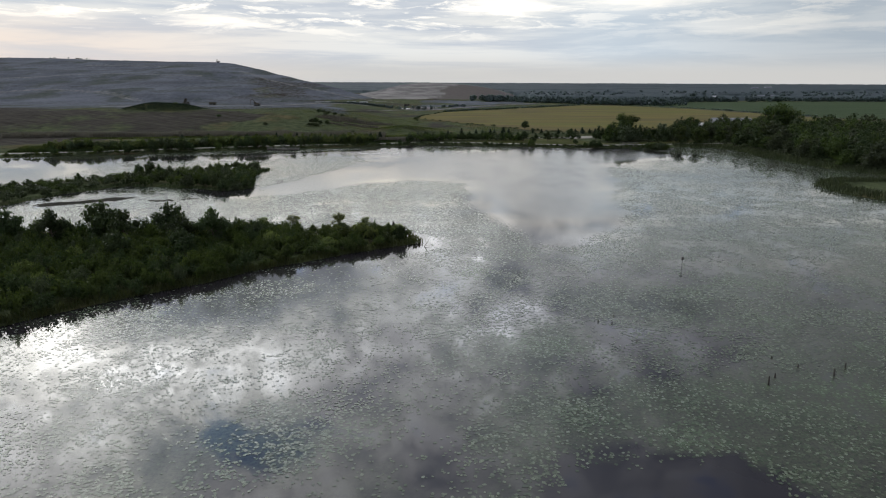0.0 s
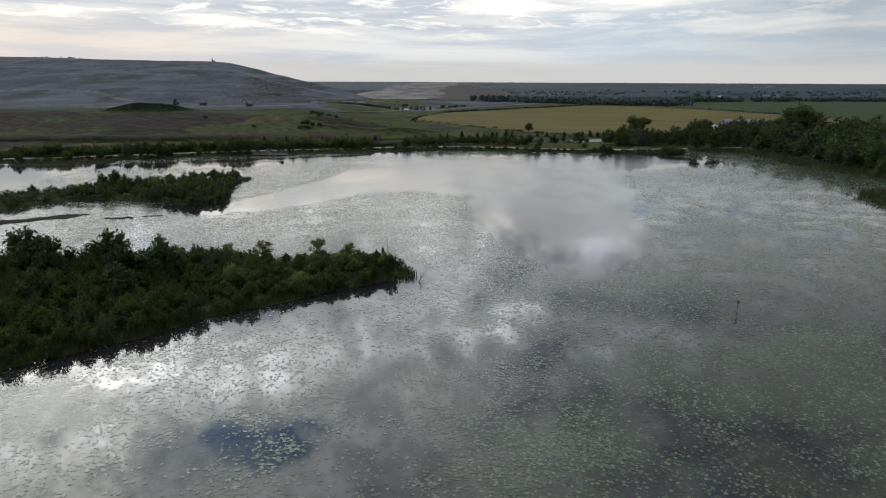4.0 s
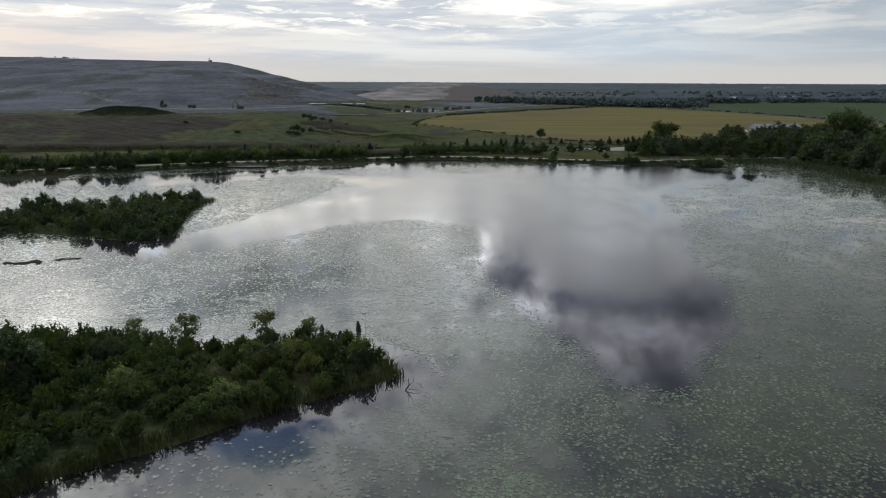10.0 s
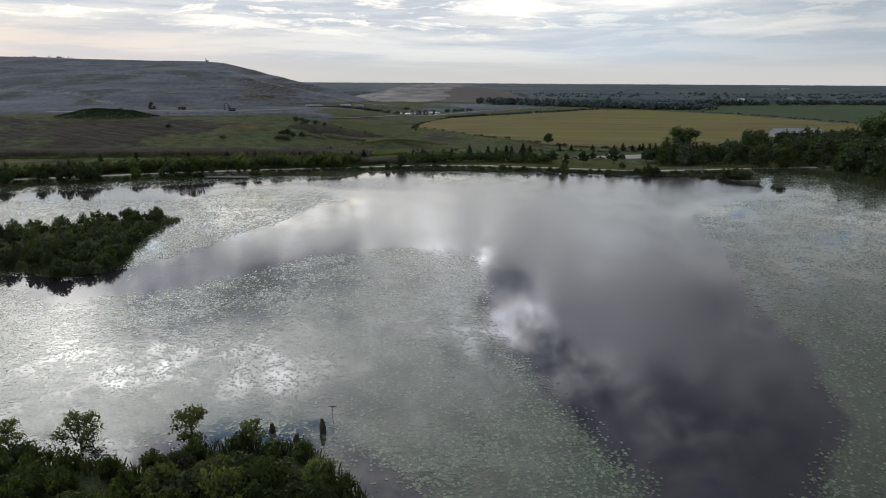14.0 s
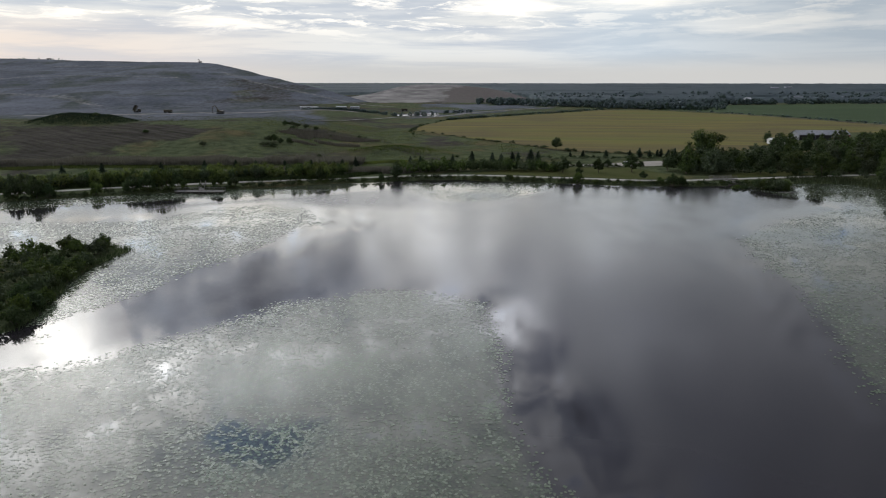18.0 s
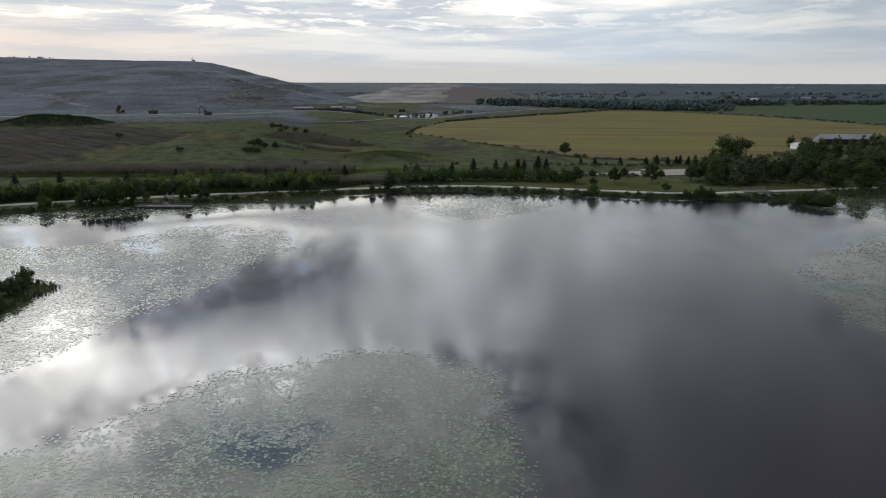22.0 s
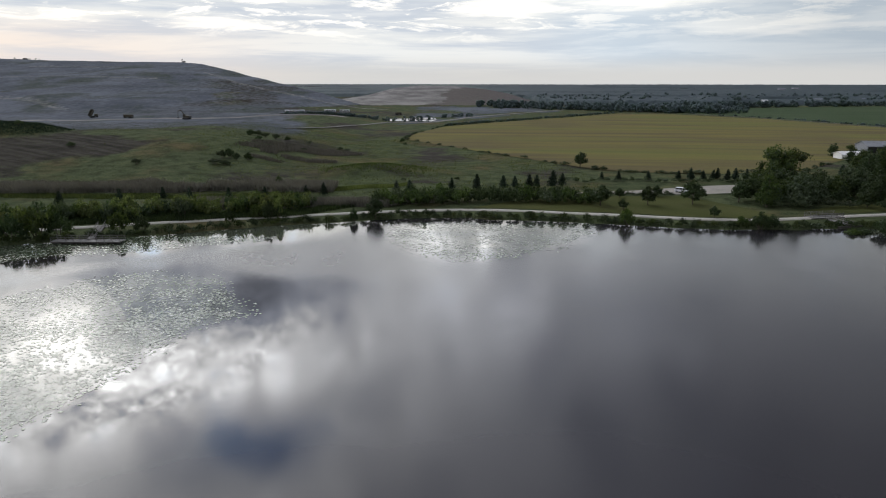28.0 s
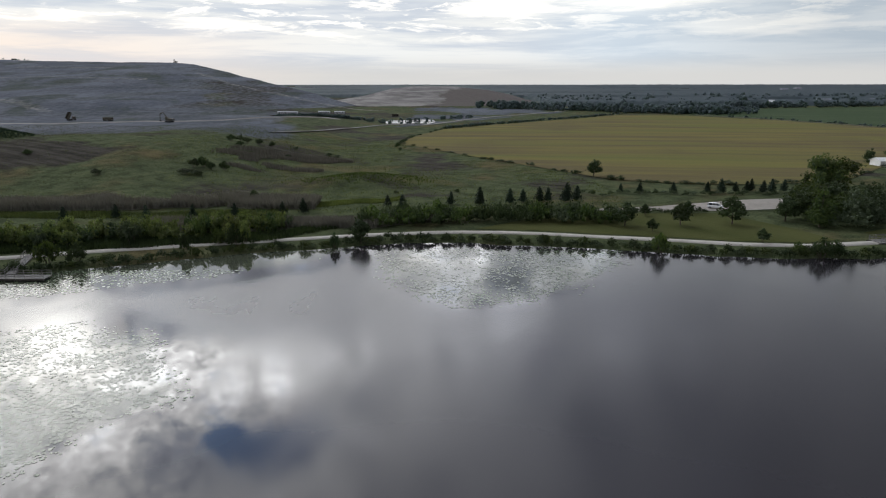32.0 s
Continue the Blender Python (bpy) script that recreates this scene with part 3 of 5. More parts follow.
for points, wide in (([(-1000, 1010), (-700, 1120), (-560, 1090), (-480, 1030)], 14), ([(-430, 1390), (-330, 1290), (-200, 1210), (-90, 1160)], 12), ([(-900, 1260), (-650, 1330), (-480, 1300)], 12),
                     ([(-360, 700), (-300, 730), (-235, 762), (-170, 790), (-110, 860)], 12), ([(-800, 1480), (-600, 1440)], 12)):
    sand = np.maximum(sand, (0.75 if points[0][0] == -360 else 0.47) * track(points, wide))
att = me.color_attributes.new("cover", "FLOAT_COLOR", "POINT")
att.data.foreach_set("color", np.stack([np.clip(green, 0, 1), bare, red, sand], 1).astype(np.float32).ravel())
ground = tagged(new("ground", me), "rough grassland rising to bare grey tip slopes", "ground", kind="structure")

# ---------------------------------------------------------------- water, fields, ways
OPEN_A = [(-95, 232), (-72, 215), (-52, 224), (-30, 247), (-10, 259), (6, 251), (8, 225), (8, 204), (19, 170), (22, 152), (32, 150), (46, 172), (55, 196), (60, 233), (69, 260),
          (77, 300), (99, 326), (140, 352), (124, 368), (112, 396), (60, 404), (36, 408), (-14, 412), (-34, 384), (-88, 360), (-150, 335), (-300, 290), (-300, 270), (-150, 318), (-92, 322), (-76, 341), (-63, 347), (-50, 342), (-34, 321),
          (-43, 308), (-50, 285), (-60, 258), (-70, 240)]
BARE_PATCH = [(9, 30), (11.5, 56), (13.5, 62.5), (30.5, 63), (35, 57), (40, 30)]
FAR_PADS = [(-20, 401), (-16, 374), (-8, 361), (2, 354), (14, 356), (27, 364), (42, 384), (44, 399)]


def weediness(x, y):
    """How thick pads and floating weed lie on the water, from 0 to 1."""
    free = side(OPEN_A, x, y) + (layered(x, y, 18, 11) - 0.5) * 7
    w = 1 - smooth(free, -3, 3)
    w = np.maximum(w, 0.75 * smooth(side(FAR_PADS, x, y), -1, 5))
    south = 1 - smooth(y, 120, 185)
    gaps = smooth(layered(x, y, 22, 31), 0.36, 0.56)
    w = w * (1 - south * (1 - gaps) * 0.5) * (1 - smooth(side(BARE_PATCH, x, y) + (layered(x, y, 7, 13) - 0.5) * 9, -3, 2.5))
    edge = shore(x, y)
    w = w * (1 - 0.93 * smooth(ISLE_CHART.at(x, y), -9, -3) * (1 - smooth(y - 0.0 * x, 168, 176)) * smooth(x, -130, -100))
    far_isle = side(ISLE_FAR, x, y)
    w = w * (1 - 0.9 * smooth(far_isle, -9, -4) * (1 - smooth(y + 0.9 * x, 130, 150)))
    fringe = np.maximum(1 - smooth(x, -40, -28), np.maximum(smooth(x, 108, 118), 1 - smooth(y, 330, 350))) * smooth(edge, -9, -5) * (1 - smooth(edge, -1, 0)) * smooth(layered(x, y, 14, 44), 0.42, 0.56)
    return np.clip(np.maximum(w, fringe * 0.4), 0, 1)


STILL_SOUTH = [(-60, 150), (-4, 208), (13, 239), (17, 214), (21, 199), (26, 191), (37, 187), (48, 194), (56, 215), (75, 300), (120, 330), (300, 330), (300, -160), (-460, -160), (-460, 150)]


def breeze(x, y):
    """How far the wind ruffles the water, from 0 (still, sheltered by pads) to 1 (open)."""
    free = side(OPEN_A, x, y) + (layered(x, y, 14, 17) - 0.5) * 5
    lee = np.maximum(0, 1 - np.hypot((x + 36) / 24, (y - 308) / 34)) * 26
    b = smooth(free - lee, 2, 15)
    b = b * (1 - smooth(side(STILL_SOUTH, x, y), -9, 6)) * (1 - smooth(side(FAR_PADS, x, y), -3, 5))
    return b * (1 - 0.4 * smooth(shore(x, y), -7, -2)) * (1 - 0.5 * (1 - smooth(x, -18, 12)) * (1 - smooth(y, 335, 350))) * (1 + 0.6 * smooth(y, 335, 355) * (1 - smooth(x, -30, 10)))


me, gx, gy = sheet_mesh("lake", spaced([(-460, -150, 10), (-150, 200, 3), (200, 270, 10)]), spaced([(-160, 20, 15), (20, 410, 3)]), lambda x, y: 0 * x, WATER)
me.attributes.new("weed", "FLOAT", "POINT").data.foreach_set("value", weediness(gx, gy).astype(np.float32))
me.attributes.new("breeze", "FLOAT", "POINT").data.foreach_set("value", breeze(gx, gy).astype(np.float32))
tagged(new("lake", me), "still dark lake mirroring cloud, green with floating weed", "water", kind="structure")


def drape(name, poly, mat, label, category, lift=0.12, step=10.0):
    """A patch of ground cover inside an outline, laid over the land."""
    bm = bmesh.new()
    px, py = [p[0] for p in poly], [p[1] for p in poly]
    nx, ny = int((max(px) - min(px)) / step) + 2, int((max(py) - min(py)) / step) + 2
    face = bm.faces.new([bm.verts.new((x, y, 0)) for x, y in poly])
    for axis, lo, count in ((0, min(px), nx), (1, min(py), ny)):
        for i in range(1, count):
            at, normal = [0, 0, 0], [0, 0, 0]
            at[axis], normal[axis] = lo + i * step, 1
            bmesh.ops.bisect_plane(bm, geom=bm.verts[:] + bm.edges[:] + bm.faces[:], plane_co=at, plane_no=normal)
    z = height([v.co.x for v in bm.verts], [v.co.y for v in bm.verts])
    for v, h in zip(bm.verts, z):
        v.co.z = h + lift
    bmesh.ops.recalc_face_normals(bm, faces=bm.faces[:])
    if bm.faces and sum(f.normal.z for f in bm.faces) < 0:
        bmesh.ops.reverse_faces(bm, faces=bm.faces[:])
    me = bpy.data.meshes.new(name)
    bm.to_mesh(me)
    bm.free()
    me.materials.append(mat)
    return tagged(new(name, me), label, category, kind="structure")


def way_along(name, line, width, mat, label, category="path", lift=0.1, step=3.0):
    """A ribbon along a line, with a crowned surface and a thickness of its own."""
    pts = []
    for (ax, ay), (bx, by) in zip(line, line[1:]):
        k = max(1, int(math.hypot(bx - ax, by - ay) / step))
        pts += [(ax + (bx - ax) * i / k, ay + (by - ay) * i / k) for i in range(k)]
    p = np.array(pts + [line[-1]], float)
    for _ in range(4):
        p[1:-1] = 0.25 * p[:-2] + 0.5 * p[1:-1] + 0.25 * p[2:]
    d = np.gradient(p, axis=0)
    d /= np.linalg.norm(d, axis=1)[:, None]
    nrm = np.stack([d[:, 1], -d[:, 0]], 1)
    wob = (value_noise(p[:, 0], p[:, 1], 6, 12) - 0.5)[:, None] * 0.5
    rows = [(-0.5, -0.25), (-0.47, 0.0), (0.0, 0.05), (0.47, 0.0), (0.5, -0.25)]
    verts = []
    for off, dz in rows:
        q = p + nrm * (off * width + wob * (1 if off > 0 else -1) * (abs(off) > 0.1))
        verts.append(np.column_stack([q, height(p[:, 0], p[:, 1]) + lift + dz]))
    verts = np.stack(verts, 1)
    n_rows, k = verts.shape[0], len(rows)
    i = (np.arange(n_rows - 1)[:, None] * k + np.arange(k - 1)[None]).ravel()
    return tagged(new(name, mesh_from(name, verts.reshape(-1, 3), np.stack([i, i + 1, i + k + 1, i + k], 1), mat)), label, category, kind="structure")


FIELD = [(-30, 665), (-24, 720), (0, 800), (40, 850), (127, 942), (217, 1050), (282, 1022), (344, 908), (376, 800), (396, 690), (470, 640), (300, 640), (255, 612), (205, 545), (160, 500), (120, 490), (86, 493), (67, 505), (44, 540), (18, 581)]
FIELD_GREEN = [(300, 1052), (300, 1215), (465, 1226), (698, 1289), (1250, 1290), (1100, 640), (480, 655), (410, 690), (388, 800), (357, 908)]
drape("field", FIELD, STUBBLE, "ripening golden crop field with faint rows", "field", 0.25, 25)
drape("field", FIELD_GREEN, CROP, "flat green crop field beyond a track", "field", 0.25, 50)
drape("lawn", [(8, 417), (25, 415), (41, 411), (60, 407), (73, 403), (91, 401), (100, 404), (96, 416), (88, 430), (84, 437), (40, 437), (22, 428)], LAWN, "mown olive-green lawn beside the gravel path", "lawn", 0.12, 4)
drape("lawn", [(112, 405.5), (136, 411), (160, 416), (158, 428), (128, 420), (112, 412)], LAWN, "mown grass strip behind the footbridge", "lawn", 0.12, 4)
drape("parking_lot", [(46, 441.5), (66, 441), (90, 440.5), (113, 444), (142, 448), (146, 462), (121, 462), (100, 458), (84, 453), (66, 447), (46, 444)], ASPHALT, "pale worn asphalt parking area behind the lawn", "car park", 0.14, 5)
drape("pond", [(-66, 880), (-56, 872), (-16, 872), (-10, 900), (-14, 940), (-58, 938)], WATER, "small pale pond on the flat land", "pond", 0.3, 12)
TRAIL = [(-330, 308), (-280, 322), (-230, 340), (-197, 351), (-164, 363), (-122, 381), (-100, 388), (-85, 393), (-68, 398), (-49, 403), (-34, 407), (-23, 410), (-6, 413), (5, 414), (24, 412), (40, 408), (59, 404),
         (72, 400), (91, 398), (101, 400), (112, 402.3), (136, 407), (160, 412), (190, 417), (240, 440)]
way_along("path", TRAIL, 3.4, GRAVEL, "pale gravel trail along the lake's bank")
way_along("road", [(-112, 655), (-95, 716), (-74, 798), (-55, 868), (-20, 840), (31, 966), (100, 1060), (165, 1154)], 5.0, DIRT_ROAD, "pale dirt road towards the tip", "road", 0.4, 12)
way_along("road", [(300, 1035), (357, 905), (384, 800), (405, 688), (475, 648), (700, 640)], 4.0, WORN_TRACK, "farm track between two fields", "road", 0.4, 15)

# ---------------------------------------------------------------- lily pads
rng = np.random.default_rng(5)


def pad_sheet(name, x0, x1, y0, y1, count, r0, r1, label, sway=0.012):
    """Floating pads: flat notched discs with a slight tilt."""
    x, y = rng.uniform(x0, x1, count), rng.uniform(y0, y1, count)
    w = weediness(x, y)
    clump = smooth(layered(x, y, 6.5, 61), 0.38, 0.60) * 0.75 + smooth(layered(x, y, 2.2, 67), 0.4, 0.6) * 0.25
    thin = 1 - 0.75 * (1 - smooth(x, -4, 12)) * (1 - smooth(y, 150, 190)) * (1 - smooth(layered(x, y, 13, 71), 0.5, 0.62))
    thin = thin * (1 - 0.5 * smooth(x, 60, 85) * smooth(y, 215, 260) * (1 - smooth(x, 110, 140)))
    keep = (rng.random(count) < w * thin * (0.12 + 0.80 * clump)) & (shore(x, y) < -0.6)
    x, y = x[keep], y[keep]
    m = len(x)
    r = rng.uniform(r0, r1, m)
    turn, tilt, lean = rng.uniform(0, 6.28, m), rng.normal(0, sway, m), rng.uniform(0, 6.28, m)
    ang = np.array([0.3, 1.7, 3.14, 4.58, 5.98])
    a = ang[None] + turn[:, None]
    rr = r[:, None] * np.array([1, 1.03, 1, 1.02, 1])[None]
    slim, skew = rng.uniform(0.6, 0.95, m)[:, None], rng.uniform(0, 6.28, m)[:, None]
    u, w_ = rr * np.cos(a), rr * slim * np.sin(a)
    px, py = u * np.cos(skew) - w_ * np.sin(skew), u * np.sin(skew) + w_ * np.cos(skew)
    pz = 0.03 + np.abs(tilt)[:, None] * (px * np.cos(lean)[:, None] + py * np.sin(lean)[:, None]) + (np.abs(tilt) * r)[:, None]
    v = np.stack([px + x[:, None], py + y[:, None], pz], 2)
    f = np.arange(m * 5).reshape(m, 5)
    return tagged(new(name, mesh_from(name, v.reshape(-1, 3), f, PAD)), label, "lily pads", kind="stuff")


pad_sheet("lily_pads", -75, 150, 40, 175, 460000, 0.13, 0.28, "scattered grey-green lily pads on dark water", 0.016)
pad_sheet("lily_pads", -140, 30, 165, 262, 290000, 0.14, 0.29, "dense drift of lily pads in the middle of the lake")
pad_sheet("lily_pads", 40, 185, 160, 400, 280000, 0.16, 0.32, "broad carpet of lily pads towards the wooded bank")
pad_sheet("lily_pads", -160, -30, 240, 380, 150000, 0.19, 0.36, "lily pads round the far islet and the dock")
pad_sheet("lily_pads", -30, 60, 350, 405, 20000, 0.22, 0.40, "thin lily pads close to the far bank")


# ---------------------------------------------------------------- plants
def part(name, data, parent, label=""):
    """Links a mesh as one part under a thing or a part."""
    ob = new(name, data)
    ob.parent = parent
    return tagged(ob, label)


ICO = bmesh.new()
bmesh.ops.create_icosphere(ICO, subdivisions=1, radius=1.0)
ICO_V = np.array([v.co[:] for v in ICO.verts])
ICO_F = np.array([[v.index for v in f.verts] for f in ICO.faces])
ICO.free()


def leafage(name, lumps, count, size, mat, core_mat, core=0.5, droop=0.3, gen=None):
    """Foliage: small leaf sprays over uneven lumps, round cores mostly coloured darker as the crown's inner shade."""
    gen = gen or np.random.default_rng(len(name) + count)
    lumps = np.array(lumps, float)                       # x y z, radius, flattening
    area = lumps[:, 3] ** 2
    which = gen.choice(len(lumps), count, p=area / area.sum())
    d = gen.normal(size=(count, 3))
    d /= np.linalg.norm(d, axis=1)[:, None]
    d[:, 2] = np.where(d[:, 2] < -0.45, -d[:, 2], d[:, 2])
    r = lumps[which, 3] * gen.uniform(0.45, 1.28, count)
    c = lumps[which, :3] + d * r[:, None] * np.stack([np.ones(count), np.ones(count), lumps[which, 4]], 1)
    nrm = d + gen.normal(0, 0.55, (count, 3))
    nrm /= np.linalg.norm(nrm, axis=1)[:, None]
    u = np.cross(nrm, gen.normal(size=(count, 3)))
    u /= np.linalg.norm(u, axis=1)[:, None]
    w = np.cross(nrm, u)
    h = size * gen.uniform(0.55, 1.3, count)[:, None]
    quad = np.stack([c - u * h, c - w * h * 0.55, c + u * h - nrm * h * droop, c + w * h * 0.55], 1).reshape(-1, 3)
    quads = np.arange(count * 4).reshape(-1, 4)
    tris = np.concatenate([quads[:, [0, 1, 2]], quads[:, [0, 2, 3]]], 0)
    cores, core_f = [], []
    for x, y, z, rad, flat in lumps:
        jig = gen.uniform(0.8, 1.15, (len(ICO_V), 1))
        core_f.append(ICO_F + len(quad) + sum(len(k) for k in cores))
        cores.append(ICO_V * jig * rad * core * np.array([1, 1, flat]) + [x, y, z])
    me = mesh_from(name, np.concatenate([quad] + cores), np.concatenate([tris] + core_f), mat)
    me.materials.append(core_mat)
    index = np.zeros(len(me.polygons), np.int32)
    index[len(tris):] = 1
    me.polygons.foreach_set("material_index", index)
    return me


def tube(bm, a, b, ra, rb, sides=6):
    """A tapered limb from a to b."""
    a, b = Vector(a), Vector(b)
    q = (b - a).to_track_quat("Z", "Y")
    rings = [[bm.verts.new(p + q @ Vector((r * math.cos(6.2832 * i / sides), r * math.sin(6.2832 * i / sides), 0))) for i in range(sides)] for p, r in ((a, ra), (b, rb))]
    for i in range(sides):
        j = (i + 1) % sides
        bm.faces.new((rings[0][i], rings[0][j], rings[1][j], rings[1][i]))
    bm.faces.new(rings[1])
    bm.faces.new(rings[0][::-1])


def box(bm, x0, x1, y0, y1, z0, z1, m=None):
    out = bmesh.ops.create_cube(bm, size=1.0)["verts"]
    for v in out:
        v.co = Vector((x0 + (v.co.x + 0.5) * (x1 - x0), y0 + (v.co.y + 0.5) * (y1 - y0), z0 + (v.co.z + 0.5) * (z1 - z0)))
        if m is not None:
            v.co = m @ v.co
    return out


def to_mesh(name, bm, mat, bevel=0.0):
    if bevel:
        bmesh.ops.bevel(bm, geom=bm.edges[:], offset=bevel, segments=1, affect="EDGES", clamp_overlap=True)
    me = bpy.data.meshes.new(name)
    bm.to_mesh(me)
    bm.free()
    me.materials.append(mat)
    return me


def shrub_model(seed, leaf, count=760, size=0.10, tall=1.0):
    """A bush about one metre in radius and one high, of several stems."""
    gen = np.random.default_rng(seed)
    lumps = [(0, 0, 0.50 * tall, 0.52, 0.9 * tall)]
    for i in range(7):
        a, d = i * 0.9 + gen.uniform(0, 0.6), gen.uniform(0.38, 0.72)
        lumps.append((d * math.cos(a), d * math.sin(a), gen.uniform(0.25, 0.62) * tall, gen.uniform(0.24, 0.42), gen.uniform(0.8, 1.1) * tall))
    top = gen.uniform(-0.25, 0.25, 2)
    lumps.append((top[0], top[1], 0.86 * tall, 0.24, 1.0))
    stems = bmesh.new()
    for i in range(5):
        a = i * 1.26 + seed
        tube(stems, (0.08 * math.cos(a), 0.08 * math.sin(a), -0.12), (0.45 * math.cos(a), 0.45 * math.sin(a), 0.55 * tall), 0.03, 0.012, 5)
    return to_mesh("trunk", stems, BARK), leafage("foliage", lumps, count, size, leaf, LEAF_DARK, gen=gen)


def tree_model(seed, leaf, lean_out=1.0, count=1500, size=0.045, crown_low=0.28, airy=1.0):
    """A broadleaf tree one metre high: tapered trunk, limbs, uneven crown."""
    gen = np.random.default_rng(seed)
    wood = bmesh.new()
    bend = gen.uniform(-0.03, 0.03, 2)
    tube(wood, (0, 0, -0.03), (bend[0], bend[1], 0.35), 0.030, 0.021, 7)
    tube(wood, (bend[0], bend[1], 0.35), (bend[0] * 2, bend[1] * 2, 0.8), 0.021, 0.006, 6)
    lumps = [(bend[0], bend[1], 0.62, 0.19 * lean_out * airy, 1.25), (bend[0] * 2, bend[1] * 2, 0.84, 0.125 * lean_out * airy, 1.2)]
    for i in range(14):
        a, z = i * 2.4 + gen.uniform(0, 0.7), gen.uniform(crown_low + 0.04, 0.80)
        d = lean_out * gen.uniform(0.13, 0.27) * (1.25 - abs(z - 0.52) * 1.5)
        e = (d * math.cos(a), d * math.sin(a), z)
        tube(wood, (bend[0], bend[1], max(0.2, z - 0.22)), e, 0.011, 0.004, 5)
        lumps.append((*e, airy * lean_out * gen.uniform(0.10, 0.17), gen.uniform(0.75, 1.1)))
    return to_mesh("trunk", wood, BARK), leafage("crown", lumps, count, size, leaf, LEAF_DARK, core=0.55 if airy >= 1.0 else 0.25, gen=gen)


def wood_model(seed, leaf, count=1800, size=0.034, slim=1.0):
    """A forest tree one metre high: several leaders with ragged, uneven tops."""
    gen = np.random.default_rng(seed)
    wood = bmesh.new()
    tube(wood, (0, 0, -0.03), (0.01, 0, 0.3), 0.034, 0.024, 7)
    lumps = []
    for i in range(4):
        a, d, top = i * 1.7 + gen.uniform(0, 0.8), slim * gen.uniform(0.07, 0.20) * (i > 0), (1.0 if i == 0 else gen.uniform(0.62, 0.93)) - 0.06
        tube(wood, (0.01, 0, 0.22), (d * math.cos(a), d * math.sin(a), top), 0.018, 0.004, 5)
        for j in range(6):
            t = (j + gen.uniform(0, 0.7)) / 6
            b, o = gen.uniform(0, 6.28), slim * gen.uniform(0.04, 0.19) * (1.2 - 0.8 * t)
            lumps.append((d * math.cos(a) * (0.4 + 0.6 * t) + o * math.cos(b), d * math.sin(a) * (0.4 + 0.6 * t) + o * math.sin(b), 0.16 + (top - 0.16) * t, slim * gen.uniform(0.09, 0.16) * (1.15 - 0.45 * t), gen.uniform(0.85, 1.2)))
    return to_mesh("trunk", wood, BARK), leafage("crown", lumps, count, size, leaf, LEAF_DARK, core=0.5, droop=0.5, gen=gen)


def conifer_model(seed):
    """A spruce one metre high: trunk and whorls of drooping sprays."""
    gen = np.random.default_rng(seed)
    wood = bmesh.new()
    tube(wood, (0, 0, -0.03), (0, 0, 0.95), 0.022, 0.003, 6)
    lumps = []
    for i in range(9):
        z = 0.16 + i * 0.095
        lumps.append((gen.uniform(-0.02, 0.02), gen.uniform(-0.02, 0.02), z, 0.30 * (1 - i / 9.6) ** 0.8 + 0.015, 0.55))
    return to_mesh("trunk", wood, BARK), leafage("crown", lumps, 520, 0.055, NEEDLE, NEEDLE, core=0.7, droop=0.9, gen=gen)


class Kind:
    """One kind of plant: the first is built, the others are copies of it; those far off are joined into a thicket."""
    thickets = {}

    def __init__(self, name, parts, names, label, category, group):
        self.name, self.parts, self.names, self.tags, self.first = name, parts, names, (label, category, group), None

    def put(self, x, y, wide, tall, joined=None):
        z, turn = float(height([x], [y])[0]), random.uniform(0, 6.28)
        m = Matrix.LocRotScale((x, y, z), Euler((0, 0, turn)), (wide, wide, tall))
        if joined:
            Kind.thickets.setdefault(joined, []).append((self, m))
        elif self.first is None:
            self.first = tagged(new(self.name), *self.tags)
            for n_, data in zip(self.names, self.parts):
                part(n_, data, self.first)
            self.first.matrix_basis, self.first_scale = m, (wide, tall)
        else:
            w0, t0 = self.first_scale
            copy_thing(self.first, Matrix.LocRotScale((x, y, z), Euler((0, 0, turn)), (wide / w0, wide / w0, tall / t0)))

    def leaves(self):
        me = self.parts[-1]
        v = np.empty(len(me.vertices) * 3, np.float32)
        me.vertices.foreach_get("co", v)
        f = np.empty(len(me.polygons) * 3, np.int32)
        me.loops.foreach_get("vertex_index", f)
        return v.reshape(-1, 3), f.reshape(-1, 3)

    def thinned(self, share):
        """A part of the leaf sprays, and all the cores."""
        v, f = self.leaves()
        quads = (f[:, 0] % 4 == 0) & (np.arange(len(f)) < len(f) - 20 * 8)
        return v, f[~quads | ((f[:, 0] // 4) % 10 < share * 10)]


def grow_thickets():
    """Joins the plants that nobody could count, one mesh for each stand and leaf."""
    for label, plants in Kind.thickets.items():
        by_leaf = {}
        for kind, m in plants:
            by_leaf.setdefault(kind.parts[-1].materials[0].name, []).append((kind, m))
        for leaf, group in by_leaf.items():
            vs, fs, k = [], [], 0
            for kind, m in group:
                v, f = kind.thinned(0.6 if "covering the island" in label else 0.6 if "broadleaf" in label or "mixed trees" in label else 0.4)
                a = np.array(m)
                vs.append(v @ a[:3, :3].T + a[:3, 3])
                fs.append(f + k)
                k += len(v)
            tagged(new("thicket", mesh_from("thicket", np.concatenate(vs), np.concatenate(fs), bpy.data.materials[leaf])), label, "thicket", kind="stuff")


def shrub_kind(seed, leaf, label, group, **k):
    return Kind("shrub", shrub_model(seed, leaf, **k), ("trunk", "foliage"), label, "shrub", group)


def tree_kind(seed, leaf, label, group, name="tree", **k):
    return Kind(name, tree_model(seed, leaf, **k), ("trunk", "crown"), label, "tree", group)


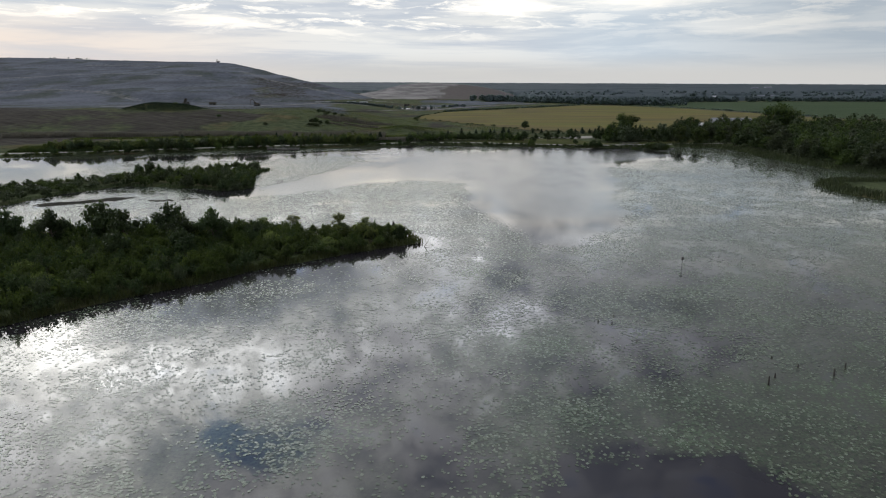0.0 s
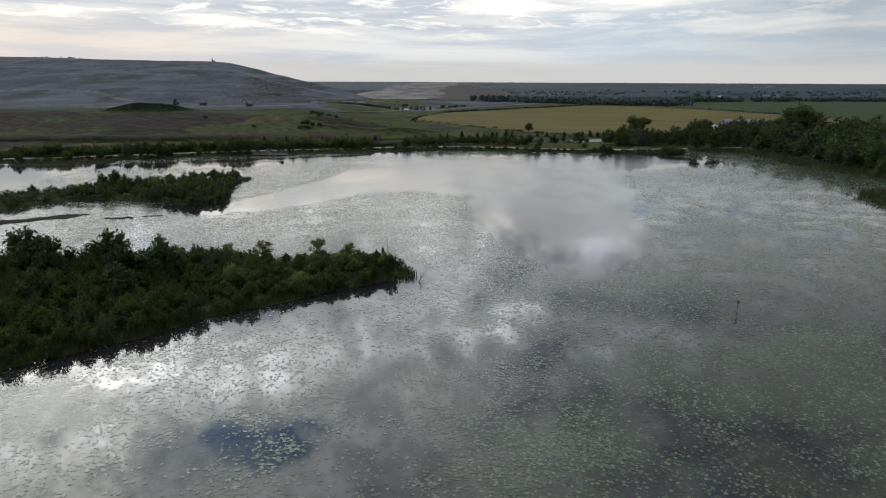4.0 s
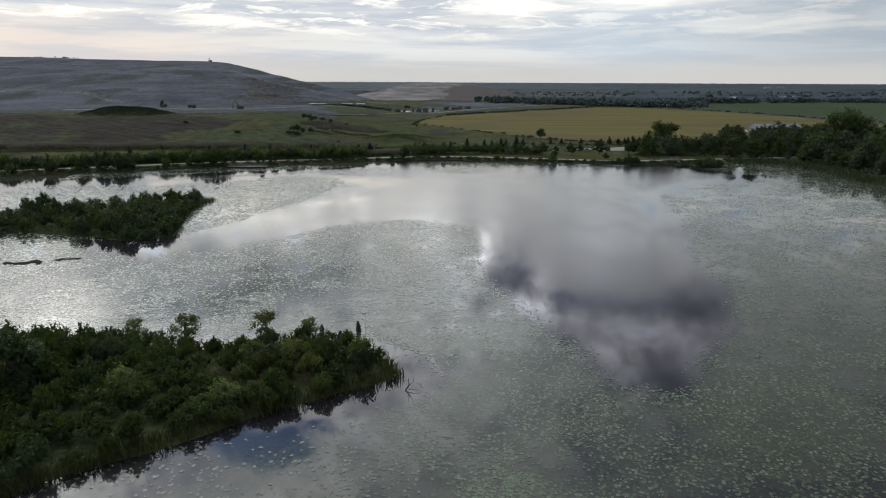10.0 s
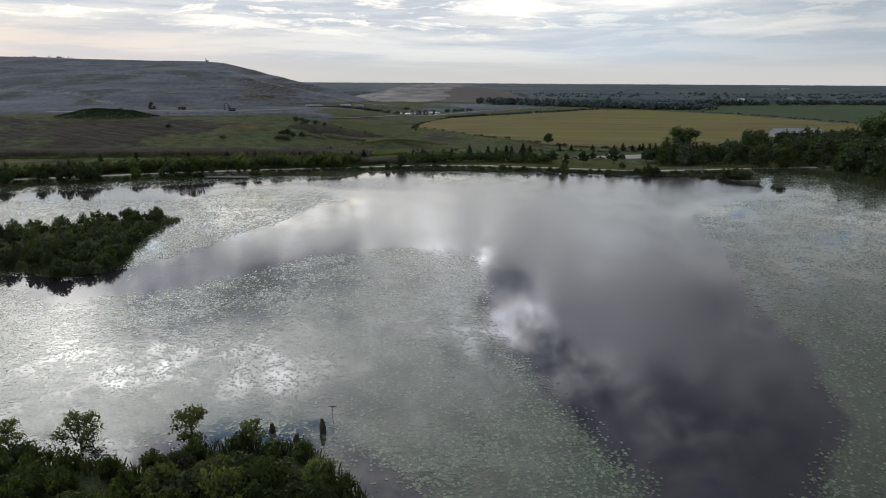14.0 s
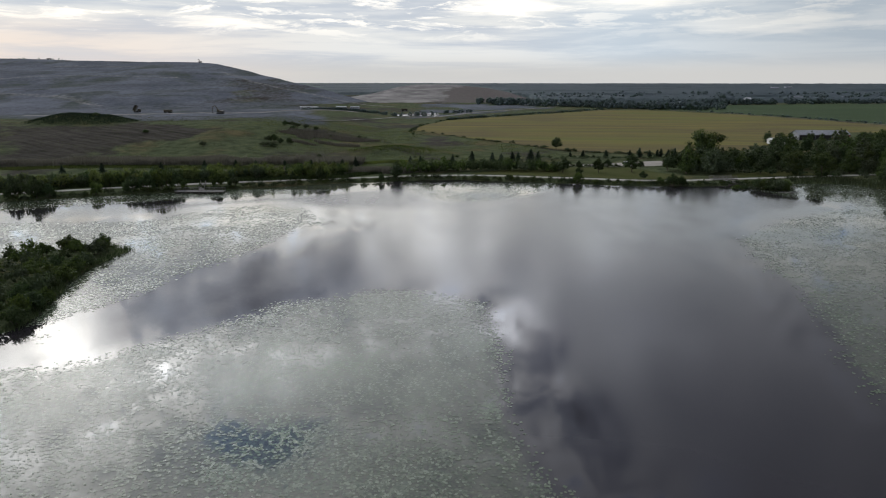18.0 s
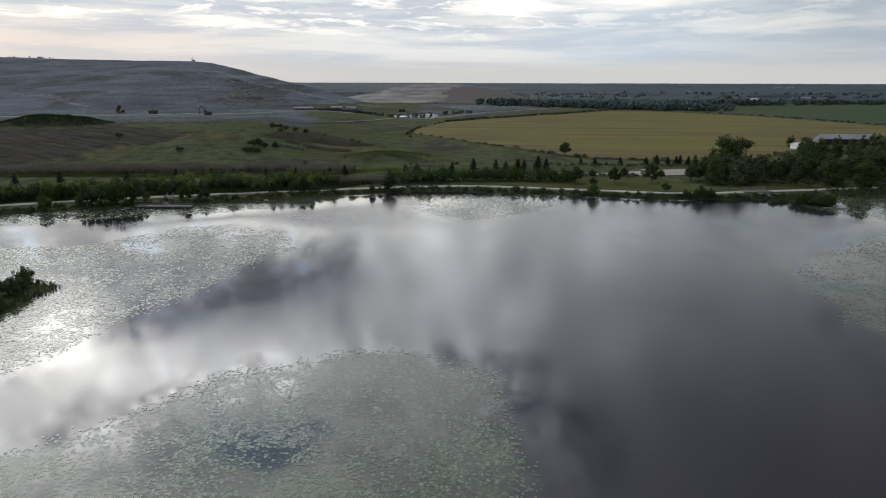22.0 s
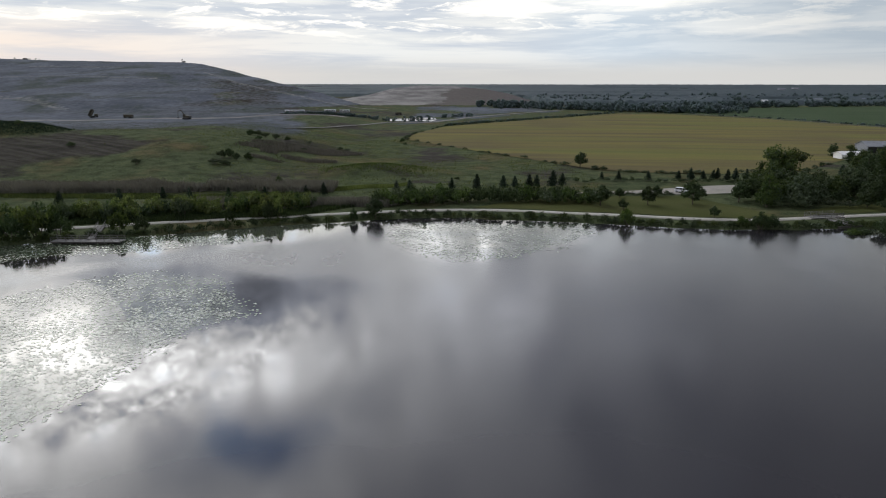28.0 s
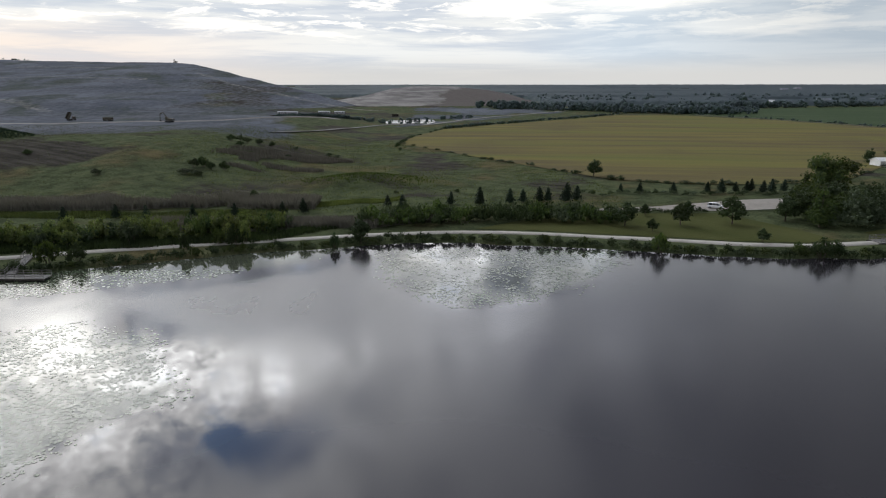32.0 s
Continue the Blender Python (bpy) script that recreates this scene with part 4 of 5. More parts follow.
def scatter(poly, gap, inset=0.0, tries=4000):
    """Random places inside an outline, at least gap apart, evenly loose."""
    px, py = [p[0] for p in poly], [p[1] for p in poly]
    x, y = np.random.uniform(min(px), max(px), tries), np.random.uniform(min(py), max(py), tries)
    ok = side(poly, x, y) > inset
    kept = []
    for a, b in zip(x[ok], y[ok]):
        if all((a - c) ** 2 + (b - d) ** 2 > gap * gap for c, d in kept):
            kept.append((float(a), float(b)))
    return kept


G1, G2, G3, G4 = "shrubs on the near island", "shrubs on the far islet", "shrubs along the bank", "shrubs by the wood"
near_kinds = [shrub_kind(11, LEAF, "dense green willow shrub on the island", G1, count=820, size=0.09), shrub_kind(12, LEAF, "spreading green shrub on the island", G1, count=820, size=0.09),
              shrub_kind(13, LEAF_DARK, "dark shaded shrub on the island", G1, count=800, size=0.095), shrub_kind(14, LEAF_BRIGHT, "fresh bright-green shrub on the island", G1, count=800, size=0.09),
              shrub_kind(15, LEAF_GREY, "grey-green willow shrub on the island", G1, count=800, size=0.095)]
for x, y in scatter(ISLE_NEAR, 2.5, 0.9, 6000):
    if x < -112:
        if random.random() < 0.3:
            near_kinds[random.choice((0, 1, 2, 4))].put(x, y, random.uniform(3.0, 4.2), random.uniform(2.6, 4.0), "dense green scrub covering the island")
        continue
    k = random.choices(near_kinds, (5, 5, 1.5, 3.2, 1) if x > -42 else (5, 5, 4, 0.7, 2))[0]
    r = random.uniform(1.7, 2.6)
    edge = float(side(ISLE_NEAR, [x], [y])[0])
    rim = 0.75 if edge < 2 else 1.0
    k.put(x, y, r * rim, random.uniform(2.3, 3.6) * rim + (1.2 if x < -45 else 0) * random.random(), None if x > -36 and random.random() < 0.8 else "dense green scrub covering the island")
far_kinds = [shrub_kind(21, LEAF, "rounded green shrub on the islet", G2, count=700), shrub_kind(22, LEAF_DARK, "dark rounded shrub on the islet", G2, count=700), shrub_kind(23, LEAF_GREY, "grey-green shrub on the islet", G2, count=700)]
for x, y in scatter(ISLE_FAR, 3.6, 0.8, 3000) + scatter(ISLET, 1.8, 0.4, 300):
    edge = float(side(ISLE_FAR, [x], [y])[0])
    random.choices(far_kinds, (4, 4, 2))[0].put(x, y, random.uniform(2.0, 3.2), random.uniform(1.7, 2.6) if x < -128 else random.uniform(2.4, 4.0), None if x > -96 and edge < 8 else "dark scrub covering the far islet")
tree_dark = tree_kind(31, LEAF_DARK, "dark leafy tree standing among shrubs", "trees on the islands", lean_out=1.15, crown_low=0.15)
tree_light = tree_kind(32, LEAF_BRIGHT, "small light-green tree above the shrubs", "trees on the islands", "young_tree", lean_out=1.15, count=1000, size=0.036, airy=0.85, crown_low=0.2)
for x, y, h in ((-55, 150, 9.0), (-61, 147, 8.0), (-66, 153, 9.5), (-76, 150, 8.5), (-83, 153, 10.0), (-92, 148, 9.0), (-104, 150, 8.5), (-58, 139, 6.5), (-70, 135, 7.0)):
    tree_dark.put(x, y, h, h)
for x, y, h in ((-40.5, 169, 5.4), (-28.5, 170, 5.6), (-21, 168.5, 4.0), (-48, 168, 4.2)):
    tree_light.put(x, y, h, h)
for x, y, h in ((-123.5, 259.5, 5.6), (-120.5, 263, 6.4), (-115.5, 260, 5.4), (-119, 258, 4.6), (-141, 247, 3.6)):
    tree_dark.put(x, y, h * 0.8, h)

# the bank: shrubs, small trees, willow row, reed beds
bank_kinds = [shrub_kind(41, LEAF_DARK, "low dark shrub at the water's edge", G3, count=560), shrub_kind(42, LEAF, "low green shrub at the water's edge", G3, count=560), shrub_kind(43, LEAF_GREY, "low grey-green shrub at the water's edge", G3, count=560)]
line = np.array(TRAIL, float)
for x in np.arange(-225, 132, 1.6):
    y0 = float(np.interp(x, line[:, 0], line[:, 1]))
    x += random.uniform(-1, 1)
    for y in np.arange(y0 - 18, y0 - 2, 0.7):
        if float(shore([x], [y])[0]) > random.uniform(0.4, 2.6):
            break
    else:
        continue
    random.choices(bank_kinds, (5, 3, 2))[0].put(x, y, random.uniform(1.1, 2.1), random.uniform(1.0, 2.3), "low scrub lining the lake's bank")
for x, y, r, h in ((-53, 399, 2.4, 5.0), (-57, 400, 2.0, 4.0), (-63, 393, 1.5, 4.2), (-28, 399.5, 1.4, 3.6), (52, 395, 2.4, 4.6), (88, 389.5, 3.0, 4.6), (92, 391, 2.2, 3.4), (-90, 383, 3.0, 5.0), (-84, 384, 2.5, 4.0), (-108, 376, 4.6, 7.5), (-113, 373, 4.0, 6.4), (-118, 372, 3.6, 5.5), (-104, 379, 3.4, 5.4), (-146, 359, 4.2, 7.0), (-152, 357, 3.6, 6.0), (-172, 350, 4.0, 6.0),
                   (-128, 366, 2.5, 4.5), (-142, 360, 3.0, 4.5), (-160, 354, 3.2, 5.5), (-185, 345, 3.0, 4.5), (-205, 338, 3.0, 4.5), (25, 403, 1.8, 2.0), (84, 392, 1.8, 2.6), (111.5, 384.5, 2.8, 2.6), (114.5, 385.5, 2.4, 2.2)):
    random.choice(bank_kinds[:2]).put(x, y, r, h)
willow = shrub_kind(44, LEAF_BRIGHT, "yellow-green willow shrub by the trail", "willows by the trail", count=560, tall=1.1)
scrub = shrub_kind(45, LEAF_GREY, "grey-green scrub behind the trail", "scrub behind the trail", count=520)
scrub_dark = shrub_kind(46, LEAF_DARK, "dense dark hedge shrub behind the trail", "scrub behind the trail", count=560)
for x in np.arange(-215, -44, 2.3):
    y0 = float(np.interp(x, line[:, 0], line[:, 1]))
    random.choices([willow, scrub, bank_kinds[1]], (4, 3, 3))[0].put(x + random.uniform(-1, 1), y0 + random.uniform(5, 13), random.uniform(2.2, 3.4), random.uniform(3.6, 6.2), None if random.random() < 0.5 else "willow scrub behind the trail")
    random.choices([willow, scrub, bank_kinds[0]], (4, 2, 3))[0].put(x + random.uniform(-1, 1), y0 + random.uniform(9, 18), random.uniform(2.0, 3.2), random.uniform(3.6, 5.6), "willow scrub behind the trail")
for x, h in ((-55, 4.6), (-51, 5.0)):
    willow.put(x, 403 - 1.5, 2.0, h)
for x in np.arange(-22, 50, 2.3):
    y0 = float(np.interp(x, line[:, 0], line[:, 1]))
    for k in range(2):
        random.choices([scrub_dark, scrub, bank_kinds[1]], (4, 3, 3))[0].put(x + random.uniform(-1, 1), y0 + random.uniform(8, 12) + k * 5 + max(0, x) * 0.18, random.uniform(2.2, 3.6), random.uniform(3.2, 5.8), "dense hedge of mixed shrubs behind the trail")
for x in np.arange(44, 82, 2.0):
    random.choices([scrub_dark, scrub], (3, 2))[0].put(x, 438.6 + random.uniform(-0.5, 0.5), random.uniform(1.0, 1.7), random.uniform(0.8, 1.8), "low dark hedge between lawn and car park")
for x in np.arange(42, 150, 3.2):
    random.choices([scrub_dark, scrub], (2, 3))[0].put(x, 468 + random.uniform(-2, 3), random.uniform(1.3, 2.2), random.uniform(1.0, 2.0), "low scrub beyond the car park")
for x, y, r, h in ((-104, 508, 2.6, 3.6), (-101, 510, 3.0, 4.0), (-97, 507, 2.2, 3.0), (-92, 509, 2.4, 3.4), (-103, 496, 3.4, 2.4), (-98, 495, 3.0, 2.0), (-112, 580, 2.8, 3.2), (-108, 583, 3.0, 3.4), (-104, 582, 2.4, 3.0), (-99, 586, 2.6, 3.2), (-93, 588, 2.2, 2.6), (-104, 570, 2.4, 2.0), (-82, 596, 2.0, 1.6), (-78, 560, 2.0, 1.6), (-63, 590, 2.0, 1.6),
                   (-58, 586, 2.0, 1.4), (-135, 490, 2.4, 2.4), (-30, 640, 2.0, 2.6), (-27, 622, 1.6, 1.6), (-65, 458, 1.9, 3.6), (-140, 452, 2.0, 2.0), (-180, 520, 2.4, 2.0), (-230, 560, 2.6, 2.2), (-18, 470, 1.2, 1.2), (4, 474, 1.2, 1.2)):
    random.choices([scrub_dark, scrub], (3, 2))[0].put(x, y, r, h)
for (ax, ay), (bx, by) in zip(FIELD[13:] + FIELD[:5], FIELD[14:] + FIELD[:6]):
    for t in np.arange(0, 1, 0.16):
        if random.random() < 0.75:
            random.choice([scrub_dark, scrub]).put(ax + (bx - ax) * t, ay + (by - ay) * t, random.uniform(1.5, 3.5), random.uniform(0.8, 2.2), "low scrub along the field's edge")

spruce = [Kind("spruce", conifer_model(s_), ("trunk", "crown"), "dark young spruce in open grass", "conifer", "spruces behind the bank") for s_ in (1, 2)]
for x, y, h in ((69, 471, 4.2), (81, 471, 4.4), (93.5, 472, 4.2), (98.5, 472, 5.4), (104, 473, 4.0), (108, 473, 4.4), (110.5, 475, 4.8), (113, 471, 4.8), (117, 473, 5.2), (122, 474, 4.6), (1.5, 452, 4.6), (11, 452, 6.2), (21, 453, 5.4), (25.5, 455, 4.8),
                (31, 455, 5.6), (34, 456, 5.0), (40, 455, 6.8), (44, 458, 5.4), (63, 474, 3.4), (-14, 446, 4.8), (-19, 448, 4.2), (-44, 438, 5.0), (-50, 436, 4.4), (-64, 434, 4.2), (-88, 428, 4.6), (-98, 430, 4.4), (-110, 424, 4.8), (-76, 432, 4.2),
                (168, 486, 5), (176, 488, 4.6), (-128, 420, 4.6), (-150, 412, 5.0), (-165, 408, 4.4)):
    random.choice(spruce).put(x, y, h * 0.95, h)
lawn_tree = tree_kind(51, LEAF_DARK, "small round tree on mown grass", "trees on the lawn", lean_out=1.25, count=1100, size=0.05, crown_low=0.2)
leafy = [Kind("tree", wood_model(52, LEAF, 2100, 0.031, 1.15), ("trunk", "crown"), "full broadleaf tree with a broken crown", "tree", "trees by the wood"), Kind("tree", wood_model(53, LEAF_DARK, 2000, 0.032, 1.1), ("trunk", "crown"), "dark broadleaf tree at the wood's edge", "tree", "trees by the wood"),
         tree_kind(54, LEAF, "spreading green tree at the wood's edge", "trees by the wood", lean_out=1.15, count=2400, size=0.030, crown_low=0.06, airy=1.12)]
for x, y, h in ((81, 422, 7.8), (66, 421, 6.4), (50, 420, 6.8), (56, 414, 3.5), (80, 401.5, 3.6), (98, 426, 6.4), (74, 437, 4.0), (60, 434, 3.6), (62, 513, 7.0), (-22, 403.5, 6.0), (88, 433, 3.6), (136, 418, 6.5)):
    lawn_tree.put(x, y, h * random.uniform(0.95, 1.1), h)
for x, y, h, k in ((104, 419, 11.0, 0), (127, 452, 15.0, 2), (124, 456, 12, 1), (114, 447, 11.5, 0), (121, 450, 16.0, 2), (108, 428, 11.5, 0), (115, 436, 10, 1), (128, 440, 9.5, 1), (138, 436, 9, 1), (147, 440, 10.5, 1), (155, 434, 11, 0), (150, 417, 10.5, 2), (158, 410, 10, 2), (143, 424, 9, 1), (164, 418, 9.5, 2), (168, 434, 12, 1), (176, 420, 10.5, 0), (181, 440, 12.5, 1),
                   (190, 432, 12, 0), (227, 449, 23, 2), (236, 453, 20, 2), (219, 452, 17, 1), (178, 400, 8.5, 2), (184, 388, 9, 1), (196, 404, 12, 0), (208, 420, 13, 1), (182, 372, 8, 2), (190, 356, 9.5, 1), (186, 340, 9, 0), (184, 322, 9, 1), (196, 330, 12, 0), (196, 306, 10, 1), (206, 350, 13, 1),
                   (208, 376, 12.5, 0), (222, 400, 14, 1), (206, 290, 10, 0), (214, 316, 12, 1), (222, 340, 13, 0), (226, 366, 14, 1), (236, 384, 14, 0), (220, 278, 10, 1), (236, 300, 12, 1), (244, 330, 13, 0), (250, 420, 15, 1), (258, 360, 14, 1), (262, 450, 15, 0),
                   (205, 556, 8, 1), (212, 552, 7, 2), (228, 548, 8.5, 1), (243, 548, 9, 0), (256, 560, 9, 1), (190, 470, 11.5, 1), (206, 478, 12, 0), (222, 486, 12.5, 1), (240, 500, 12, 2), (262, 520, 11, 1), (200, 500, 10, 1), (214, 512, 10, 0), (232, 520, 9.5, 1), (248, 530, 9, 2), (266, 550, 8, 1), (184, 500, 9.5, 2), (193, 522, 8, 1), (176, 462, 9, 1), (178, 448, 10.5, 0), (169, 471, 13, 1), (177, 475, 13, 0), (163, 462, 12, 1), (184, 488, 12, 1), (280, 560, 9, 0), (200, 455, 12, 1), (215, 440, 13, 0), (138, 450, 8, 1)):
    leafy[k].put(x, y, h * random.uniform(0.95, 1.15), h)
wood_tree = [Kind("tree", wood_model(55 + i, leaf, 1800, 0.036, 1.4), ("trunk", "crown"), "broadleaf tree in the wood", "tree", "trees in the wood") for i, leaf in enumerate((LEAF, LEAF_DARK, LEAF_GREY))]
for x, y in scatter([(186, 290), (182, 330), (180, 380), (176, 402), (176, 440), (200, 470), (300, 480), (310, 280)], 8.0, 0, 1500):
    h = random.uniform(10.5, 16) * (0.75 if x < 190 else 1.0)
    if shore([x], [y])[0] > 7:
        random.choices(wood_tree, (1, 1.3, 1.3))[0].put(x, y, h * 1.15, h, "dense broadleaf wood above the reedy bank")
for x, y in scatter([(103, 420), (112, 417), (130, 423), (152, 427), (172, 430), (176, 452), (152, 446), (128, 442.5), (112, 440), (101, 430)], 5.4, 0, 900):
    h = random.uniform(6.0, 11.5)
    random.choices(wood_tree, (1, 1.3, 1.3))[0].put(x, y, h * 1.1, h, "thick mixed trees behind the footbridge")
wood_kinds = [shrub_kind(61, LEAF_DARK, "dark undergrowth at the wood's foot", G4, count=420), shrub_kind(62, LEAF_GREY, "grey-green undergrowth at the wood's foot", G4, count=420)]
for x, y in scatter([(120, 416), (160, 404), (178, 396), (180, 340), (186, 300), (200, 280), (240, 270), (240, 330), (200, 340), (196, 400), (180, 440), (128, 446), (104, 436), (106, 420)], 5.0, 0, 1500):
    if shore([x], [y])[0] > 2:
        random.choice(wood_kinds).put(x, y, random.uniform(2.2, 3.6), random.uniform(2.0, 4.2), "undergrowth at the wood's foot")


grow_thickets()


def blades(name, x, y, tall, spread, mat, label, category="reeds"):
    """Upright grass leaves: slim bent blades, many to a clump."""
    n_ = len(x)
    z = height(x, y)
    z = np.maximum(z, -0.1)
    h = tall * np.random.uniform(0.6, 1.15, n_)
    a, lean = np.random.uniform(0, 6.28, n_), np.random.normal(0, 0.16, (n_, 2)) * h[:, None]
    w = spread * np.random.uniform(0.6, 1.3, n_)
    dx, dy = np.cos(a) * w, np.sin(a) * w
    v = np.stack([np.stack([x - dx, y - dy, z - 0.05], 1), np.stack([x + dx, y + dy, z - 0.05], 1), np.stack([x + dx * 0.7 + lean[:, 0] * 0.5, y + dy * 0.7 + lean[:, 1] * 0.5, z + h * 0.62], 1),
                  np.stack([x + lean[:, 0] * 1.3, y + lean[:, 1] * 1.3, z + h], 1)], 1)
    i = np.arange(n_)[:, None] * 4
    f = np.concatenate([i + [0, 1, 2], i + [0, 2, 3]], 0)
    return tagged(new(name, mesh_from(name, v.reshape(-1, 3), f, mat)), label, category, kind="stuff")


def band(count, x0, x1, near, far):
    x = np.random.uniform(x0, x1, count)
    y = np.interp(x, line[:, 0], line[:, 1]) + np.random.uniform(near, far, count) + (value_noise(x, x * 0, 24, 77) - 0.5) * 13 + (value_noise(x, x * 0, 7, 78) - 0.5) * 4
    return x, y


x, y = band(26000, -235, -25, 3.5, 13)
blades("weeds", x, y, 1.3, 0.12, LEAF_DARK, "tall green weeds beside the trail", "weeds")
def strip(points, count, wide):
    """Random places along a line, spread to both sides with ragged margins."""
    p = np.array(points, float)
    x = np.random.uniform(p[0, 0], p[-1, 0], count)
    y = np.interp(x, p[:, 0], p[:, 1]) + np.random.uniform(-0.5, 0.5, count) * wide * (0.5 + value_noise(x, x * 0, 16, 79)) + (value_noise(x, x * 0, 9, 78) - 0.5) * 4
    return x, y


x, y = band(16000, -235, -78, 12, 22)
blades("reed_bed", x, y, 2.0, 0.10, REED, "green reed bed behind the trail")
x, y = strip([(-84, 419), (-55, 419), (-30, 420), (-2, 428)], 26000, 11)
blades("reed_bed", x, y, 2.4, 0.12, REED_DRY, "pale plumed reed bed beside the trail")
x, y = strip([(-240, 420), (-150, 433), (-90, 434), (-50, 440)], 16000, 10)
blades("weeds", x, y, 0.8, 0.14, REED, "rank green growth between the reed beds", "weeds")
x, y = strip([(-290, 432), (-145, 443), (-92, 449), (-70, 455), (-42, 449)], 60000, 16)
keep = layered(x, y * 1.6, 20, 85) > 0.36
x, y = x[keep], y[keep]
blades("reed_bed", x, y, 2.9, 0.13, REED_DRY, "tawny plumed reed bed on the flat land")
x, y = strip([(-46, 448), (-30, 455), (-16, 462)], 7000, 11)
blades("meadow_grass", x, y, 0.5, 0.16, LEAF_BRIGHT, "fresh bright-green grass beyond the reeds", "grass")
x, y = np.random.uniform(-240, 250, 120000), np.random.uniform(255, 425, 120000)
s = shore(x, y)
keep = (s > -0.3) & (s < 2.6) & (np.random.random(120000) < 0.8)
blades("bank_grass", x[keep], y[keep], 0.9, 0.12, LEAF_DARK, "rank grass and sedge on the lake's bank", "grass")
x, y = np.random.uniform(140, 240, 60000), np.random.uniform(205, 420, 60000)
s = shore(x, y)
keep = (s > -1) & (s < 9)
blades("reed_bed", x[keep], y[keep], 1.9, 0.13, LEAF_GREY, "grey-green reeds below the wooded bank")
x, y = np.random.uniform(-115, -4, 90000), np.random.uniform(85, 172, 90000)
e = side(ISLE_NEAR, x, y)
keep = (e > -0.6) & (e < 1.8)
blades("sedge_fringe", x[keep], y[keep], 1.5, 0.07, REED, "sedge and cattail fringe round the island")
x, y = np.random.uniform(-160, -70, 40000), np.random.uniform(195, 295, 40000)
e = side(ISLE_FAR, x, y)
keep = (e > -0.5) & (e < 1.6)
blades("sedge_fringe", x[keep], y[keep], 1.1, 0.08, LEAF_DARK, "dark sedge fringe round the islet")

x, y = np.random.uniform(-108, -40, 30000), np.random.uniform(512, 580, 30000)
keep = (layered(x, y * 2.6, 24, 83) > 0.53) & (np.hypot((x + 74) / 34, (y - 546) / 34) < 1)
blades("reed_bed", x[keep], y[keep], 1.5, 0.15, REED_DRY, "tawny reeds in a wet hollow of the meadow")
x, y = np.random.uniform(-330, 60, 150000), np.random.uniform(438, 690, 150000)
ok = (side(FIELD, x, y) < -2) & (np.random.random(150000) < 0.5 * smooth(layered(x, y, 30, 41), 0.25, 0.6))
tuft = layered(x, y, 38, 47)
lush = smooth(x + (tuft - 0.5) * 160, -190, -60) * np.random.uniform(0.4, 1.0, len(x))
keep = ok & (lush > 0.42)
blades("meadow_grass", x[keep], y[keep], 0.4, 0.16, MEADOW, "tufted green meadow grass on the flat land", "grass")
keep = ok & (lush <= 0.42) & (np.random.random(len(x)) < 0.35)
blades("meadow_weeds", x[keep], y[keep], 0.4, 0.16, WEED, "dull brown weeds on the slope", "weeds")
x, y = np.random.uniform(-62, 0, 6000), np.random.uniform(474, 514, 6000)
keep = np.hypot((x + 31) / 23, (y - 494) / 14) + (layered(x, y, 9, 53) - 0.5) * 0.9 < np.random.uniform(0.2, 1.2, 6000)
blades("mound_grass", x[keep], y[keep], 0.6, 0.25, LEAF, "rank green growth over a long low mound", "grass")
x, y = np.random.uniform(-280, -206, 9000), np.random.uniform(545, 588, 9000)
keep = ((x + 243) / 34) ** 2 + ((y - 566) / 20) ** 2 < np.random.uniform(0.6, 1.3, 9000)
x, y = x[keep], y[keep]
blades("knoll_grass", x, y, 0.7, 0.35, NEEDLE, "dark rank grass over a rounded knoll", "grass")

# ---------------------------------------------------------------- distance
gen = np.random.default_rng(9)


def far_trees(name, x, y, low, high, label):
    """Woods too far to count: lumpy crowns joined in one mesh, haze in their leaf colour."""
    n_ = len(x)
    z, h = height(x, y), gen.uniform(low, high, n_)
    v, f = [], []
    for j in range(9):
        r = h * gen.uniform(0.13, 0.25, n_)
        c = np.stack([x + gen.normal(0, 0.24, n_) * h, y + gen.normal(0, 0.24, n_) * h, z + h * (0.20 + 0.072 * j)], 1)
        v.append((ICO_V[None] * gen.uniform(0.7, 1.25, (n_, len(ICO_V), 1)) * np.stack([r, r, r * 1.1], 1)[:, None] + c[:, None]).reshape(-1, 3))
        f.append((ICO_F[None] + (np.arange(n_) * len(ICO_V))[:, None, None] + j * n_ * len(ICO_V)).reshape(-1, 3))
    me = mesh_from(name, np.concatenate(v), np.concatenate(f), HAZED_LEAF)
    me.polygons.foreach_set("use_smooth", np.ones(len(me.polygons), bool))
    return tagged(new(name, me), label, "woods", kind="stuff")


def along(line_, count, wide):
    p = np.array(line_, float)
    t = gen.uniform(0, len(p) - 1, count)
    x, y = np.interp(t, range(len(p)), p[:, 0]), np.interp(t, range(len(p)), p[:, 1])
    return x + gen.normal(0, wide, count), y + gen.normal(0, wide, count)


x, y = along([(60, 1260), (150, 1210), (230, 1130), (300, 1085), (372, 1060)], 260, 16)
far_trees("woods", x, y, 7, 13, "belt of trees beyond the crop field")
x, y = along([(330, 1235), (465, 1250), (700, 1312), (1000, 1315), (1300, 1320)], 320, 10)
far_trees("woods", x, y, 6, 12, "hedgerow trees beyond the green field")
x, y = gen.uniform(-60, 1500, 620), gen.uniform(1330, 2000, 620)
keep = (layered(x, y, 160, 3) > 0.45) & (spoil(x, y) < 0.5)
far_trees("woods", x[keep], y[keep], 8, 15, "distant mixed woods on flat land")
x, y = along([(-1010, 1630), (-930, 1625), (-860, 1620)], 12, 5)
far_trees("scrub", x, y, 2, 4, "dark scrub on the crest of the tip")
